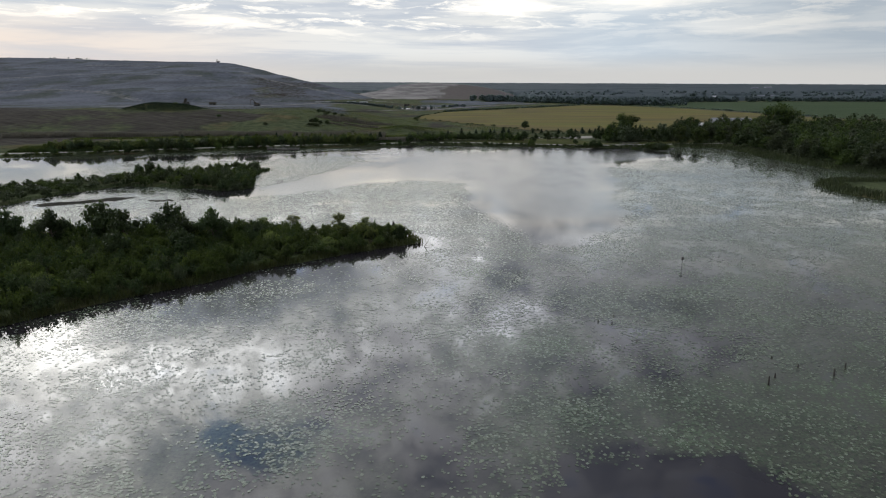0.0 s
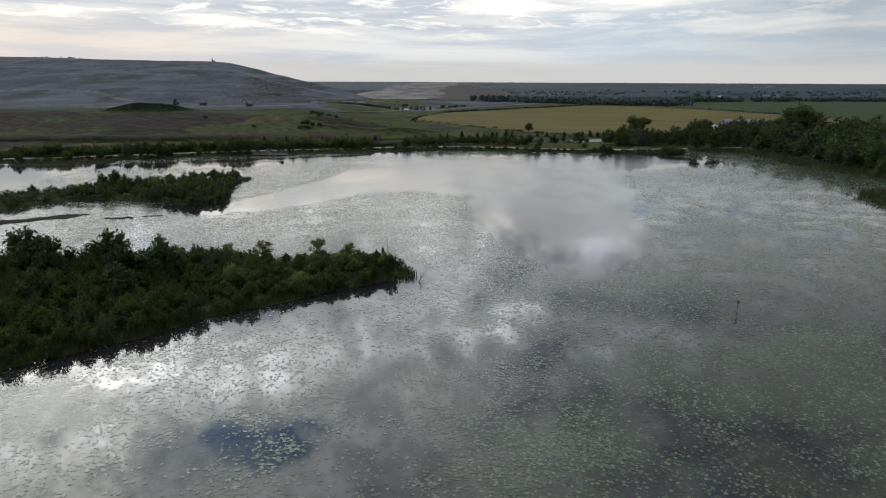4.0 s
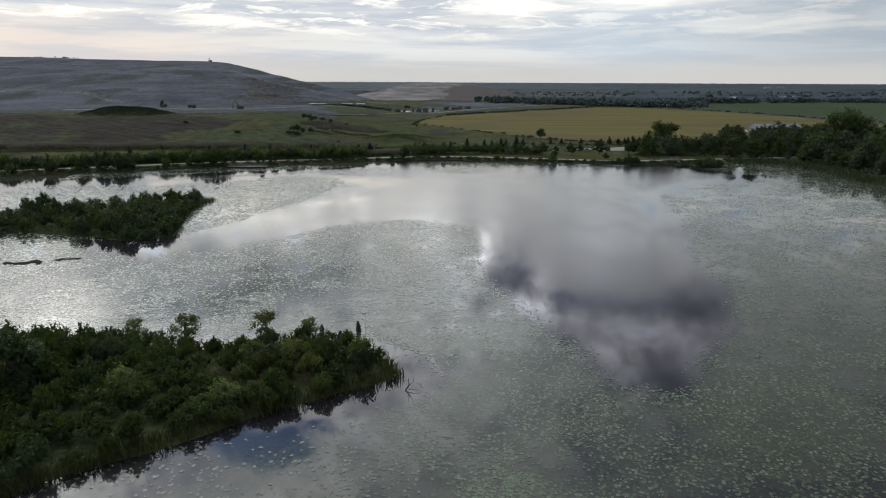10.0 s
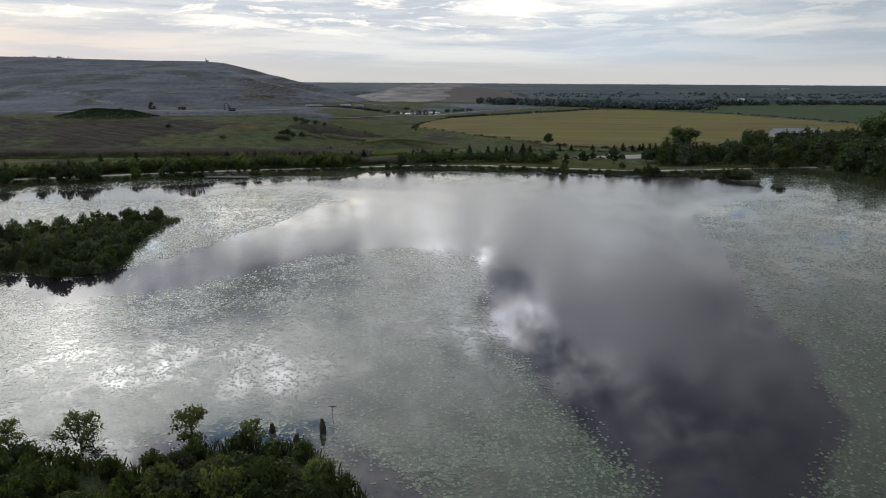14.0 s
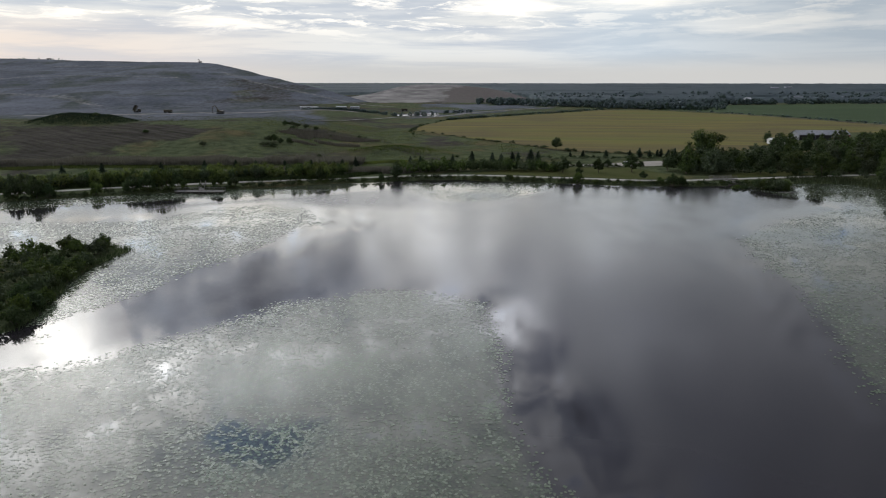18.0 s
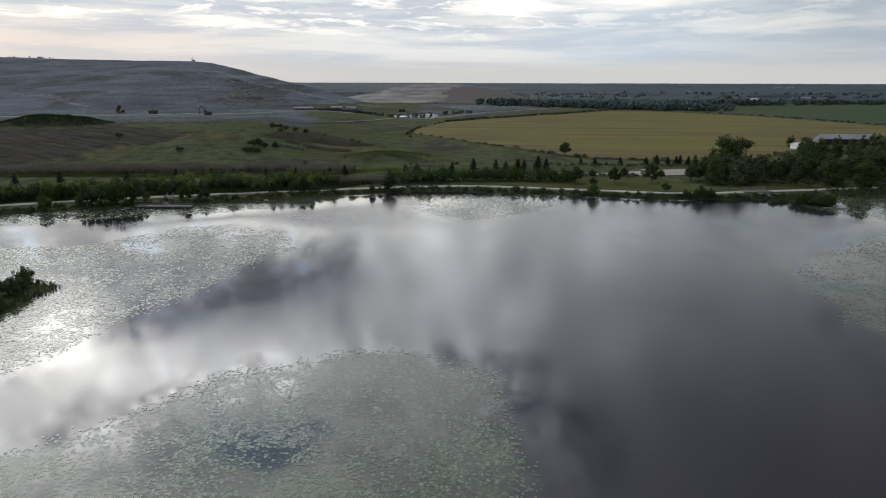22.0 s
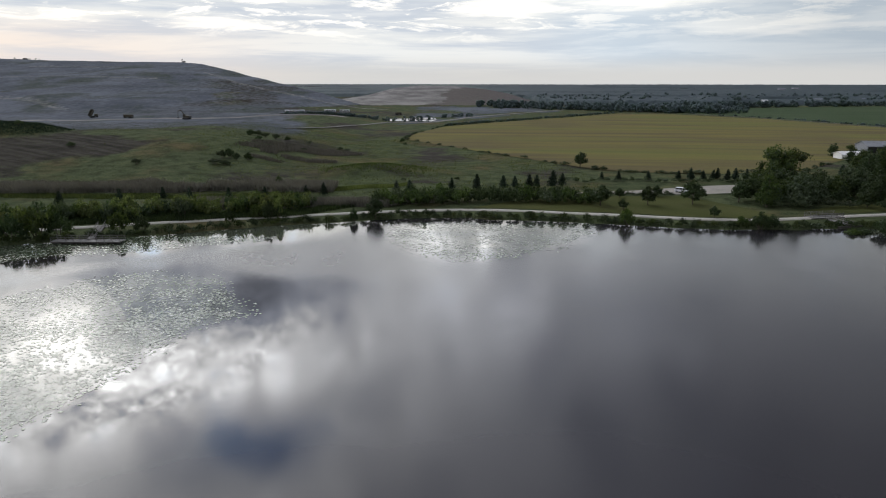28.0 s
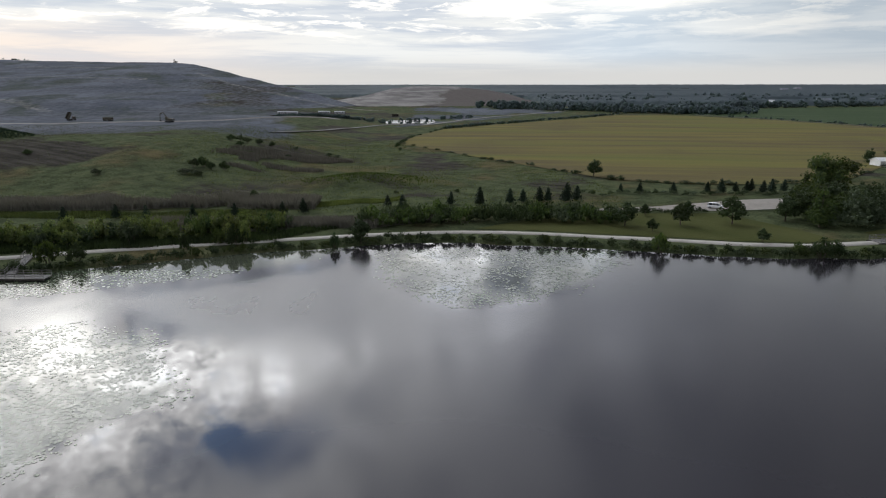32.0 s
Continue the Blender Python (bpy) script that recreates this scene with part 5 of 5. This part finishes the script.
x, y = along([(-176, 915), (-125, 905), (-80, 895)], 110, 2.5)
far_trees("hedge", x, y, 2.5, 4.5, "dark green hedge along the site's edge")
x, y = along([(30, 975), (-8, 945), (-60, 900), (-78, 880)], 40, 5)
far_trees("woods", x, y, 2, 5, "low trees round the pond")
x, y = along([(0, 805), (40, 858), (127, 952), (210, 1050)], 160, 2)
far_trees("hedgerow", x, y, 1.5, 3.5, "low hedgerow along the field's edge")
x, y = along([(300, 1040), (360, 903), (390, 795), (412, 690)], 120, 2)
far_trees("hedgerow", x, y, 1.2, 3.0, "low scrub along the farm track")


def canopy():
    """The wooded plain out to the horizon, as one rolling sheet of haze-coloured crowns."""
    ang = np.radians(np.linspace(-44, 44, 400))
    dist = np.geomspace(1080, 4650, 190)
    a, d = np.meshgrid(ang, dist)
    a = a + gen.normal(0, 0.0010, a.shape)
    d = d * (1 + gen.normal(0, 0.002, d.shape))
    x, y = d * np.sin(a), 240 + d * np.cos(a)
    wood = np.where(d > 1750, smooth(layered(x, y, 330, 15), 0.34, 0.44), smooth(layered(x, y, 160, 3), 0.40, 0.46) * smooth(y, 1335, 1360) * smooth(x, -70, -20))
    z = height(x, y) + wood * (6.5 + 2.6 * gen.random(x.shape)) - 3 * (1 - wood)
    z = np.where((landfill(x, y) > 1) | (spoil(x, y) > 1), -20, z)
    k = len(ang)
    i = (np.arange(len(dist) - 1)[:, None] * k + np.arange(k - 1)[None]).ravel()
    me = mesh_from("woods", np.stack([x.ravel(), y.ravel(), z.ravel()], 1), np.stack([i, i + k, i + k + 1, i + 1], 1), HAZED_LEAF)
    me.polygons.foreach_set("use_smooth", np.ones(len(me.polygons), bool))
    return tagged(new("woods", me), "wooded plain stretching to the hazy horizon", "woods", kind="stuff")


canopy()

# ---------------------------------------------------------------- built things
def thing(name, m, label, category, group=""):
    ob = tagged(new(name), label, category, group)
    ob.matrix_basis = m
    return ob


def boxed(name, parent, mat, *spans, bevel=0.02, label="", m=None):
    """One part made of one or more bevelled boxes (x0 x1 y0 y1 z0 z1)."""
    bm = bmesh.new()
    for sp in spans:
        box(bm, *sp, m=m)
    return part(name, to_mesh(name, bm, mat, bevel), parent, label)


def poled(name, parent, mat, *limbs, sides=6, label=""):
    bm = bmesh.new()
    for a, b, ra, rb in limbs:
        tube(bm, a, b, ra, rb, sides)
    return part(name, to_mesh(name, bm, mat), parent, label)


def on_land(x, y, turn=0.0, up=0.0):
    return pose(x, y, float(height([x], [y])[0]) + up, 0, 0, turn)


# fishing dock with its gangway
dock = thing("fishing_dock", pose(-102.0, 371.4, 0), "weathered grey timber fishing dock with railings", "dock")
boxed("deck", dock, TIMBER, *[(i * 0.3, i * 0.3 + 0.28, 0, 3.0, 0.55, 0.63) for i in range(60)], bevel=0.0)
boxed("beam", dock, TIMBER_DARK, (0, 18, 0.05, 0.2, 0.25, 0.55))
boxed("beam", dock, TIMBER_DARK, (0, 18, 2.8, 2.95, 0.25, 0.55))
for i in range(6):
    boxed("float", dock, DARK, (0.3 + i * 3, 2.5 + i * 3, 0.3, 2.7, -0.25, 0.30), bevel=0.06)
for i in range(10):
    boxed("post", dock, TIMBER, (i * 1.98, i * 1.98 + 0.12, 0.02, 0.14, 0.3, 1.65))
    if i not in (4, 5):
        boxed("post", dock, TIMBER, (i * 1.98, i * 1.98 + 0.12, 2.86, 2.98, 0.3, 1.65))
for z in (1.1, 1.6):
    boxed("rail", dock, TIMBER, (0, 18, 0.0, 0.06, z, z + 0.12))
    boxed("rail", dock, TIMBER, (0, 8.0, 2.94, 3.0, z, z + 0.12))
    boxed("rail", dock, TIMBER, (10.0, 18, 2.94, 3.0, z, z + 0.12))
gangway = thing("gangway", look((-93, 374.3, 0.72), (-97.6, 388.6, 1.15)) @ pose(0, 0, 0, -90, 0, 0), "pale timber gangway down to the dock", "gangway")
boxed("deck", gangway, TIMBER, *[(-0.95, 0.95, i * 0.3, i * 0.3 + 0.28, -0.05, 0.03) for i in range(52)], bevel=0.0)
for sx in (-1.0, 0.92):
    boxed("stringer", gangway, TIMBER_DARK, (sx, sx + 0.08, 0, 15.6, -0.25, 0.05))
    for z in (0.55, 1.0):
        boxed("rail", gangway, TIMBER, (sx, sx + 0.07, 0, 15.6, z, z + 0.1))
    for i in range(9):
        boxed("post", gangway, TIMBER, (sx, sx + 0.1, i * 1.93, i * 1.93 + 0.1, -0.2, 1.1))

# footbridge over the outlet, and the timber weir below it
bridge = thing("footbridge", pose(108.6, 400.0, 1.05, 0, 0, 11), "weathered timber footbridge carrying the gravel trail", "footbridge")
boxed("deck", bridge, TIMBER, *[(i * 0.3, i * 0.3 + 0.27, -0.2, 3.6, 0, 0.09) for i in range(34)], bevel=0.0)
for y0 in (-0.25, 3.55):
    for z in (0.45, 0.85, 1.2):
        boxed("rail", bridge, TIMBER, (-0.2, 10.4, y0, y0 + 0.07, z, z + 0.14))
    for i in range(6):
        boxed("post", bridge, TIMBER, (i * 2.0, i * 2.0 + 0.13, y0 - 0.03, y0 + 0.1, -0.7, 1.35))
    boxed("girder", bridge, TIMBER_DARK, (-0.6, 10.8, y0, y0 + 0.2, -0.4, 0.0))
weir = thing("weir_platform", pose(113.5, 391.2, 0, 0, 0, 12), "grey timber platform with rails above the outlet", "platform")
boxed("deck", weir, TIMBER, *[(0, 2.2, i * 0.3, i * 0.3 + 0.27, 0.9, 0.98) for i in range(26)], bevel=0.0)
for x0 in (0, 2.1):
    for i in range(5):
        boxed("post", weir, TIMBER, (x0, x0 + 0.12, i * 1.9, i * 1.9 + 0.12, -0.5, 2.0))
    for z in (1.4, 1.85):
        boxed("rail", weir, TIMBER, (x0, x0 + 0.1, 0, 7.8, z, z + 0.1))
boxed("sill_board", weir, TIMBER_DARK, (-3.0, 5.2, -0.3, 0.0, -0.5, 0.7))
log = thing("fallen_log", pose(123, 375.5, 0.05, 0, 0, -20), "bleached fallen log lying in the shallows", "log")
poled("trunk", log, TIMBER, ((0, 0, 0), (6.5, 0.4, 0.25), 0.22, 0.12))
poled("branch", log, TIMBER, ((4.2, 0.2, 0.2), (5.2, 1.2, 0.9), 0.07, 0.03))

# white minivan in the car park
van = thing("minivan", on_land(85.2, 444.2, -28, 0.15), "white minivan parked on pale asphalt", "car")


def shell(spans):
    """A car body lofted through cross-sections (x, half width, bottom, top)."""
    bm = bmesh.new()
    rings = []
    for x, w, lo, hi in spans:
        rings.append([bm.verts.new((x, y, z)) for y, z in ((-w, lo), (-w, lo + (hi - lo) * 0.6), (-w * 0.86, hi), (w * 0.86, hi), (w, lo + (hi - lo) * 0.6), (w, lo))])
    for a, b in zip(rings, rings[1:]):
        for i in range(6):
            j = (i + 1) % 6
            bm.faces.new((a[i], a[j], b[j], b[i]))
    bm.faces.new(rings[0][::-1])
    bm.faces.new(rings[-1])
    bmesh.ops.recalc_face_normals(bm, faces=bm.faces[:])
    return bm


part("body", to_mesh("body", shell([(-2.5, 0.85, 0.45, 0.95), (-2.35, 0.93, 0.3, 1.15), (-1.2, 0.97, 0.28, 1.12), (1.5, 0.97, 0.28, 1.1), (2.2, 0.92, 0.32, 0.98), (2.5, 0.8, 0.4, 0.82)]), CAR_WHITE, 0.03), van)
part("cabin", to_mesh("cabin", shell([(-2.35, 0.84, 1.1, 1.2), (-2.05, 0.82, 1.1, 1.72), (0.2, 0.82, 1.1, 1.78), (1.45, 0.80, 1.08, 1.12)]), GLASS, 0.02), van, "dark side windows and windscreen")
part("roof", to_mesh("roof", shell([(-2.1, 0.74, 1.70, 1.75), (-1.2, 0.76, 1.74, 1.82), (0.3, 0.74, 1.73, 1.80)]), CAR_WHITE, 0.01), van)
for x0 in (-2.1, -0.9, 0.15):
    for sy in (-0.84, 0.80):
        boxed("pillar", van, CAR_WHITE, (x0, x0 + 0.12, sy, sy + 0.04, 1.1, 1.74), bevel=0.005)
for x0 in (-1.55, 1.55):
    for sy in (-0.97, 0.77):
        wheel = poled("wheel", van, DARK, ((x0, sy, 0.34), (x0, sy + 0.2, 0.34), 0.34, 0.34), sides=16)
        poled("rim", wheel, TIN, ((x0, sy - 0.01, 0.34), (x0, sy + 0.21, 0.34), 0.2, 0.2), sides=12)
for sy in (-0.8, 0.5):
    boxed("headlight", van, GLASS, (2.3, 2.44, sy, sy + 0.3, 0.72, 0.86))
    boxed("tail_light", van, RED, (-2.46, -2.36, sy, sy + 0.25, 0.8, 1.1))


def gabled(name, m, length, depth, eave, ridge, wall, roof, label, category, doors=(), windows=(), group="", frame_mat=None):
    """A building with gables at its ends, a real roof with eaves, doors and windows."""
    ob = thing(name, m, label, category, group)
    t = 0.2
    for y0 in (0, depth - t):
        boxed("wall", ob, wall, (0, length, y0, y0 + t, -0.4, eave))
    for x0 in (0, length - t):
        bm = bmesh.new()
        pts = [(t, -0.4), (depth - t, -0.4), (depth - t, eave), (depth / 2, ridge), (t, eave)]
        a, b = [bm.verts.new((x0, y, z)) for y, z in pts], [bm.verts.new((x0 + t, y, z)) for y, z in pts]
        bm.faces.new(a[::-1]), bm.faces.new(b)
        for i in range(5):
            bm.faces.new((a[i], a[(i + 1) % 5], b[(i + 1) % 5], b[i]))
        bmesh.ops.recalc_face_normals(bm, faces=bm.faces[:])
        part("gable_wall", to_mesh("gable_wall", bm, wall), ob)
    slope = math.atan2(ridge - eave, depth / 2)
    run = math.hypot(ridge - eave, depth / 2) + 0.5
    for flip in (0, 1):
        bm = bmesh.new()
        tilt = pose(0, 0, 0, math.degrees(slope)) if not flip else pose(0, 0, 0, -math.degrees(slope))
        at = Matrix.Translation((0, depth / 2, ridge + 0.05))
        box(bm, -0.5, length + 0.5, -run if not flip else 0, 0 if not flip else run, 0, 0.12, at @ tilt)
        for i in range(int(length / 0.9)):
            box(bm, -0.5 + i * 0.9, -0.44 + i * 0.9, -run if not flip else 0, 0 if not flip else run, 0.12, 0.17, at @ tilt)
        part("roof_slope", to_mesh("roof_slope", bm, roof), ob)
    for x0, x1, z1 in doors:
        boxed("door", ob, DARK, (x0, x1, -0.05, 0.05, 0, z1))
        boxed("door_frame", ob, frame_mat or WHITE, (x0 - 0.2, x0, -0.06, 0.02, 0, z1 + 0.2), (x1, x1 + 0.2, -0.06, 0.02, 0, z1 + 0.2), (x0, x1, -0.06, 0.02, z1, z1 + 0.2), bevel=0)
    for x0, z0 in windows:
        w = boxed("window", ob, GLASS, (x0, x0 + 1.0, -0.04, 0.05, z0, z0 + 1.2))
        boxed("window_frame", w, WHITE, (x0 - 0.1, x0, -0.07, 0.02, z0 - 0.1, z0 + 1.3), (x0 + 1.0, x0 + 1.1, -0.07, 0.02, z0 - 0.1, z0 + 1.3), (x0, x0 + 1.0, -0.07, 0.02, z0 + 1.2, z0 + 1.3), (x0, x0 + 1.0, -0.07, 0.02, z0 - 0.1, z0), bevel=0)
    return ob


barn = gabled("barn", on_land(236, 577, -4), 33, 13, 3.6, 6.0, TIN_PALE, TIN_PALE, "long red barn with a grey metal roof", "barn", doors=((0.6, 5.2, 3.1), (5.8, 10.4, 3.1), (11, 15.6, 3.1), (16.2, 20.8, 3.1)), windows=(), frame_mat=STEEL)
boxed("siding", barn, RED, (21.5, 33.04, -0.05, 0.0, -0.2, 3.5), label="red board siding")
boxed("siding", barn, RED, (33.0, 33.06, 0.0, 13.0, -0.2, 3.5), label="red board siding")
gabled("shed", on_land(203, 545, 4), 13, 7, 2.6, 3.8, WHITE, WHITE, "small white shed beside the barn", "shed", doors=((3, 5.5, 2.2),), windows=((8, 1.0), (10.5, 1.0)))
for x, y, l, d, e, r, turn in ((556, 1372, 12, 9, 5, 9, 20), (598, 1392, 9, 8, 4, 7.5, -15), (500, 1395, 24, 9, 3, 4.5, 5), (700, 1480, 60, 20, 6, 8, 3), (790, 1494, 46, 18, 6, 8, 0), (880, 1500, 50, 16, 6, 8, 4), (650, 1420, 30, 12, 4, 6, 0)):
    gabled("farm_house" if l < 15 else "farm_shed", on_land(x, y, turn), l, d, e, r, WHITE, WHITE if l < 15 else TIN, "white house among trees beyond the fields" if l < 15 else "long pale farm shed beyond the fields", "house" if l < 15 else "shed",
           windows=((2, 1.2), (5, 1.2)), doors=((0.5, 1.4, 2.1),), group="buildings beyond the fields")
for x, y in ((1288, 2785), (1400, 2900)):
    gabled("warehouse", on_land(x, y, 0, 8), 26, 16, 4, 6, TIN, TIN_PALE, "pale grey warehouse far out in the woods", "warehouse", group="far warehouses")
for x, y, l, turn in ((-208, 1050, 24, 4), (-160, 1062, 14, 0), (-138, 1050, 12, -6)):
    gabled("site_office", on_land(x, y, turn), l, 6, 2.4, 3.0, TIN, TIN, "long white site building at the tip's foot", "site building", windows=((2, 1.2), (6, 1.2), (10, 1.2)), doors=((4, 5, 2.2),), group="site buildings")


def excavator(m, label, s=1.0, swing=0.0):
    ob = thing("excavator", m @ Matrix.Scale(s, 4), label, "excavator", "machines on the tip")
    for y0 in (-1.6, 1.0):
        boxed("track", ob, DARK, (-2.3, 2.3, y0, y0 + 0.6, 0, 0.95), bevel=0.3)
    r = pose(0, 0, 0, 0, 0, swing)
    boxed("house", ob, YELLOW, (-2.6, 1.2, -1.35, 1.35, 1.1, 2.4), bevel=0.12, m=r)
    boxed("counterweight", ob, STEEL, (-3.1, -2.6, -1.3, 1.3, 1.15, 2.2), bevel=0.15, m=r)
    cab = boxed("cab", ob, YELLOW, (0.2, 1.8, 0.3, 1.35, 1.2, 3.1), bevel=0.08, m=r)
    boxed("cab_window", cab, GLASS, (1.3, 1.83, 0.4, 1.25, 2.0, 2.9), bevel=0.02, m=r)
    for nm, a, b, ra, rb in (("boom", (1.0, -0.3, 1.8), (4.2, -0.3, 5.6), 0.42, 0.34), ("boom", (4.2, -0.3, 5.6), (6.6, -0.3, 4.9), 0.34, 0.26), ("stick", (6.6, -0.3, 4.9), (6.9, -0.3, 1.6), 0.26, 0.18)):
        poled(nm, ob, YELLOW, (r @ Vector(a), r @ Vector(b), ra, rb), sides=4)
    boxed("bucket", ob, STEEL, (6.1, 7.2, -0.9, 0.3, 0.6, 1.6), bevel=0.25, m=r)
    return ob


def dump_truck(m, label, lift=0.0):
    ob = thing("dump_truck", m, label, "truck", "machines on the tip")
    boxed("chassis", ob, STEEL, (-4, 4, -0.9, 0.9, 0.8, 1.2))
    cab = boxed("cab", ob, YELLOW, (2.3, 4.2, -1.2, 1.2, 1.2, 3.1), bevel=0.15)
    boxed("cab_window", cab, GLASS, (4.1, 4.23, -1.0, 1.0, 2.1, 2.8))
    t = Matrix.Translation((-3.8, 0, 1.3)) @ pose(0, 0, 0, 0, -lift, 0)
    boxed("dump_bed", ob, YELLOW, (0, 5.8, -1.4, 1.4, 0, 0.2), (0, 5.8, -1.4, -1.25, 0.2, 1.7), (0, 5.8, 1.25, 1.4, 0.2, 1.7), (5.6, 5.8, -1.25, 1.25, 0.2, 1.9), bevel=0.03, m=t)
    for x0 in (-2.8, -1.2, 3.0):
        for sy in (-1.35, 0.8):
            poled("wheel", ob, DARK, ((x0, sy, 0.75), (x0, sy + 0.55, 0.75), 0.75, 0.75), sides=14)
    return ob


excavator(on_land(-216, 752, 160), "dark excavator working on the dusty bench", 1.35)
excavator(on_land(-520, 1525, 140), "excavator standing on the crest of the tip", 1.3)
excavator(on_land(-150, 955, 30), "excavator near the site buildings", 1.1)
excavator(on_land(-172, 960, 200), "excavator parked below the tip", 1.0)
dump_truck(on_land(-272, 768, 170), "dump truck on the dusty bench")
dump_truck(on_land(-304, 772, 80), "dump truck tipping its load on the bench", 50)
dump_truck(on_land(-190, 965, 10), "dump truck parked below the tip")
dump_truck(on_land(-60, 1010, 30), "truck on the dirt road beside the pond")
dump_truck(on_land(-900, 1630, 10), "truck on the crest of the tip")

# mats of dead weed afloat between the islands
for outline in (MUD, [(-98, 211), (-93, 213), (-90, 211.5), (-94, 210)], [(-150, 196), (-141, 194), (-136, 188), (-146, 190)], [(-88, 214), (-85, 215.5), (-83, 214.5)]):
    bm = bmesh.new()
    ring = []
    for (ax, ay), (bx, by) in zip(outline, outline[1:] + outline[:1]):
        for k in range(7):
            t = k / 7
            ring.append(bm.verts.new((ax + (bx - ax) * t + random.uniform(-0.9, 0.9), ay + (by - ay) * t + random.uniform(-1.1, 1.1), 0.02)))
    face = bm.faces.new(ring)
    top = bmesh.ops.extrude_face_region(bm, geom=[face])["geom"]
    for v in top:
        if isinstance(v, bmesh.types.BMVert):
            v.co.z = random.uniform(0.05, 0.14)
    bmesh.ops.recalc_face_normals(bm, faces=bm.faces[:])
    tagged(new("weed_mat", to_mesh("weed_mat", bm, DEAD_WEED)), "dark mat of dead weed floating on the water", "weed mat", "floating weed mats")

# posts, nest box, stumps and snags in the lake
box_post = thing("nest_box", pose(51, 135.5, 0), "grey wooden duck nest box on a pole in the water", "nest box")
poled("pole", box_post, TIMBER_DARK, ((0, 0, -1), (0, 0, 1.7), 0.05, 0.05))
boxed("box", box_post, TIMBER, (-0.2, 0.2, -0.2, 0.2, 1.55, 2.15))
boxed("roof", box_post, TIMBER_DARK, (-0.28, 0.28, -0.3, 0.26, 2.15, 2.2))
boxed("entrance", box_post, DARK, (-0.07, 0.07, -0.215, -0.2, 1.85, 1.97), bevel=0)
for x, y, h in ((42.6, 79.8, 1.3), (44.6, 82, 0.7), (52.9, 82.6, 1.2), (55.9, 85.1, 0.9), (49.5, 85.4, 0.5), (47.3, 88.4, 0.35), (25.5, 102.7, 0.4), (27.5, 101.8, 0.4), (28.7, 105.4, 0.35), (29.5, 94.3, 0.35)):
    st = thing("snag", pose(x, y, -0.3, random.uniform(-6, 6), random.uniform(-6, 6), random.uniform(0, 360)), "short dark dead stem standing in the lily pads", "dead stem", "dead stems in the lake")
    poled("stem", st, TIMBER_DARK, ((0, 0, 0), (0.05, 0, h + 0.3), 0.16, 0.07))
    poled("twig", st, TIMBER_DARK, ((0.03, 0, h * 0.6 + 0.3), (0.25, 0.1, h * 0.8 + 0.3), 0.03, 0.012))
for x, y, h in ((-14, 172.5, 1.9), (-20, 172.5, 1.3), (-16.8, 170.8, 0.9)):
    st = thing("stump", pose(x, y, -0.4, 0, 0, random.uniform(0, 360)), "dark rotten tree stump standing in the water", "stump", "stumps off the island")
    poled("trunk", st, TIMBER_DARK, ((0, 0, 0), (0.05, 0.03, 0.7 * h), 0.42, 0.36), ((0.05, 0.03, 0.7 * h), (0.12, 0.0, h + 0.3), 0.34, 0.16), sides=9)
    poled("snag", st, TIMBER_DARK, ((0.05, 0, h * 0.5), (0.5, 0.2, h * 0.75), 0.09, 0.03), ((0, 0, h * 0.4), (-0.4, 0.1, h * 0.7), 0.08, 0.03))
perch = thing("perch_pole", pose(-13.2, 174.5, -0.3), "thin pole with a crossbar standing in the water", "pole")
poled("pole", perch, TIMBER_DARK, ((0, 0, 0), (0, 0, 2.6), 0.04, 0.04))
boxed("crossbar", perch, TIMBER_DARK, (-0.45, 0.45, -0.04, 0.04, 2.55, 2.65))
branch = thing("dead_branch", pose(-5.2, 152.2, -0.2), "bare dead branch reaching out of the water", "dead branch")
poled("limb", branch, TIMBER_DARK, ((0, 0, 0), (0.6, 0.1, 0.9), 0.10, 0.07), ((0.6, 0.1, 0.9), (0.5, 0.1, 1.9), 0.07, 0.03))
poled("branch", branch, TIMBER_DARK, ((0.55, 0.1, 0.8), (1.2, -0.2, 1.6), 0.06, 0.03), ((1.2, -0.2, 1.6), (1.15, -0.2, 2.3), 0.03, 0.015))
poled("branch", branch, TIMBER_DARK, ((0.3, 0, 0.4), (1.3, -0.4, 0.5), 0.06, 0.025), ((1.3, -0.4, 0.5), (2.0, -0.3, 0.35), 0.025, 0.015))
rock = thing("rocks", pose(133, 387, 0), "pale stones at the outlet's edge", "rocks")
for dx, dy, r in ((0, 0, 0.7), (1.1, 0.5, 0.5), (2.0, -0.2, 0.6), (-0.9, 0.6, 0.45)):
    v = ICO_V * np.random.uniform(0.75, 1.2, (len(ICO_V), 1)) * r * np.array([1.2, 1, 0.6]) + [dx, dy, 0.1]
    part("stone", mesh_from("stone", v, ICO_F, STONE), rock)
for x, y in ((3050, 3500), (3180, 3480)):
    tower = thing("pylon", on_land(x, y, 20), "steel lattice pylon on the horizon", "pylon", "pylons on the horizon")
    for sx in (-4, 4):
        for sy in (-4, 4):
            poled("leg", tower, STEEL, ((sx, sy, 0), (sx * 0.2, sy * 0.2, 44), 0.5, 0.35), sides=4)
    for z in (30, 37, 44):
        poled("arm", tower, STEEL, ((-9, 0, z), (9, 0, z), 0.4, 0.4), sides=4)
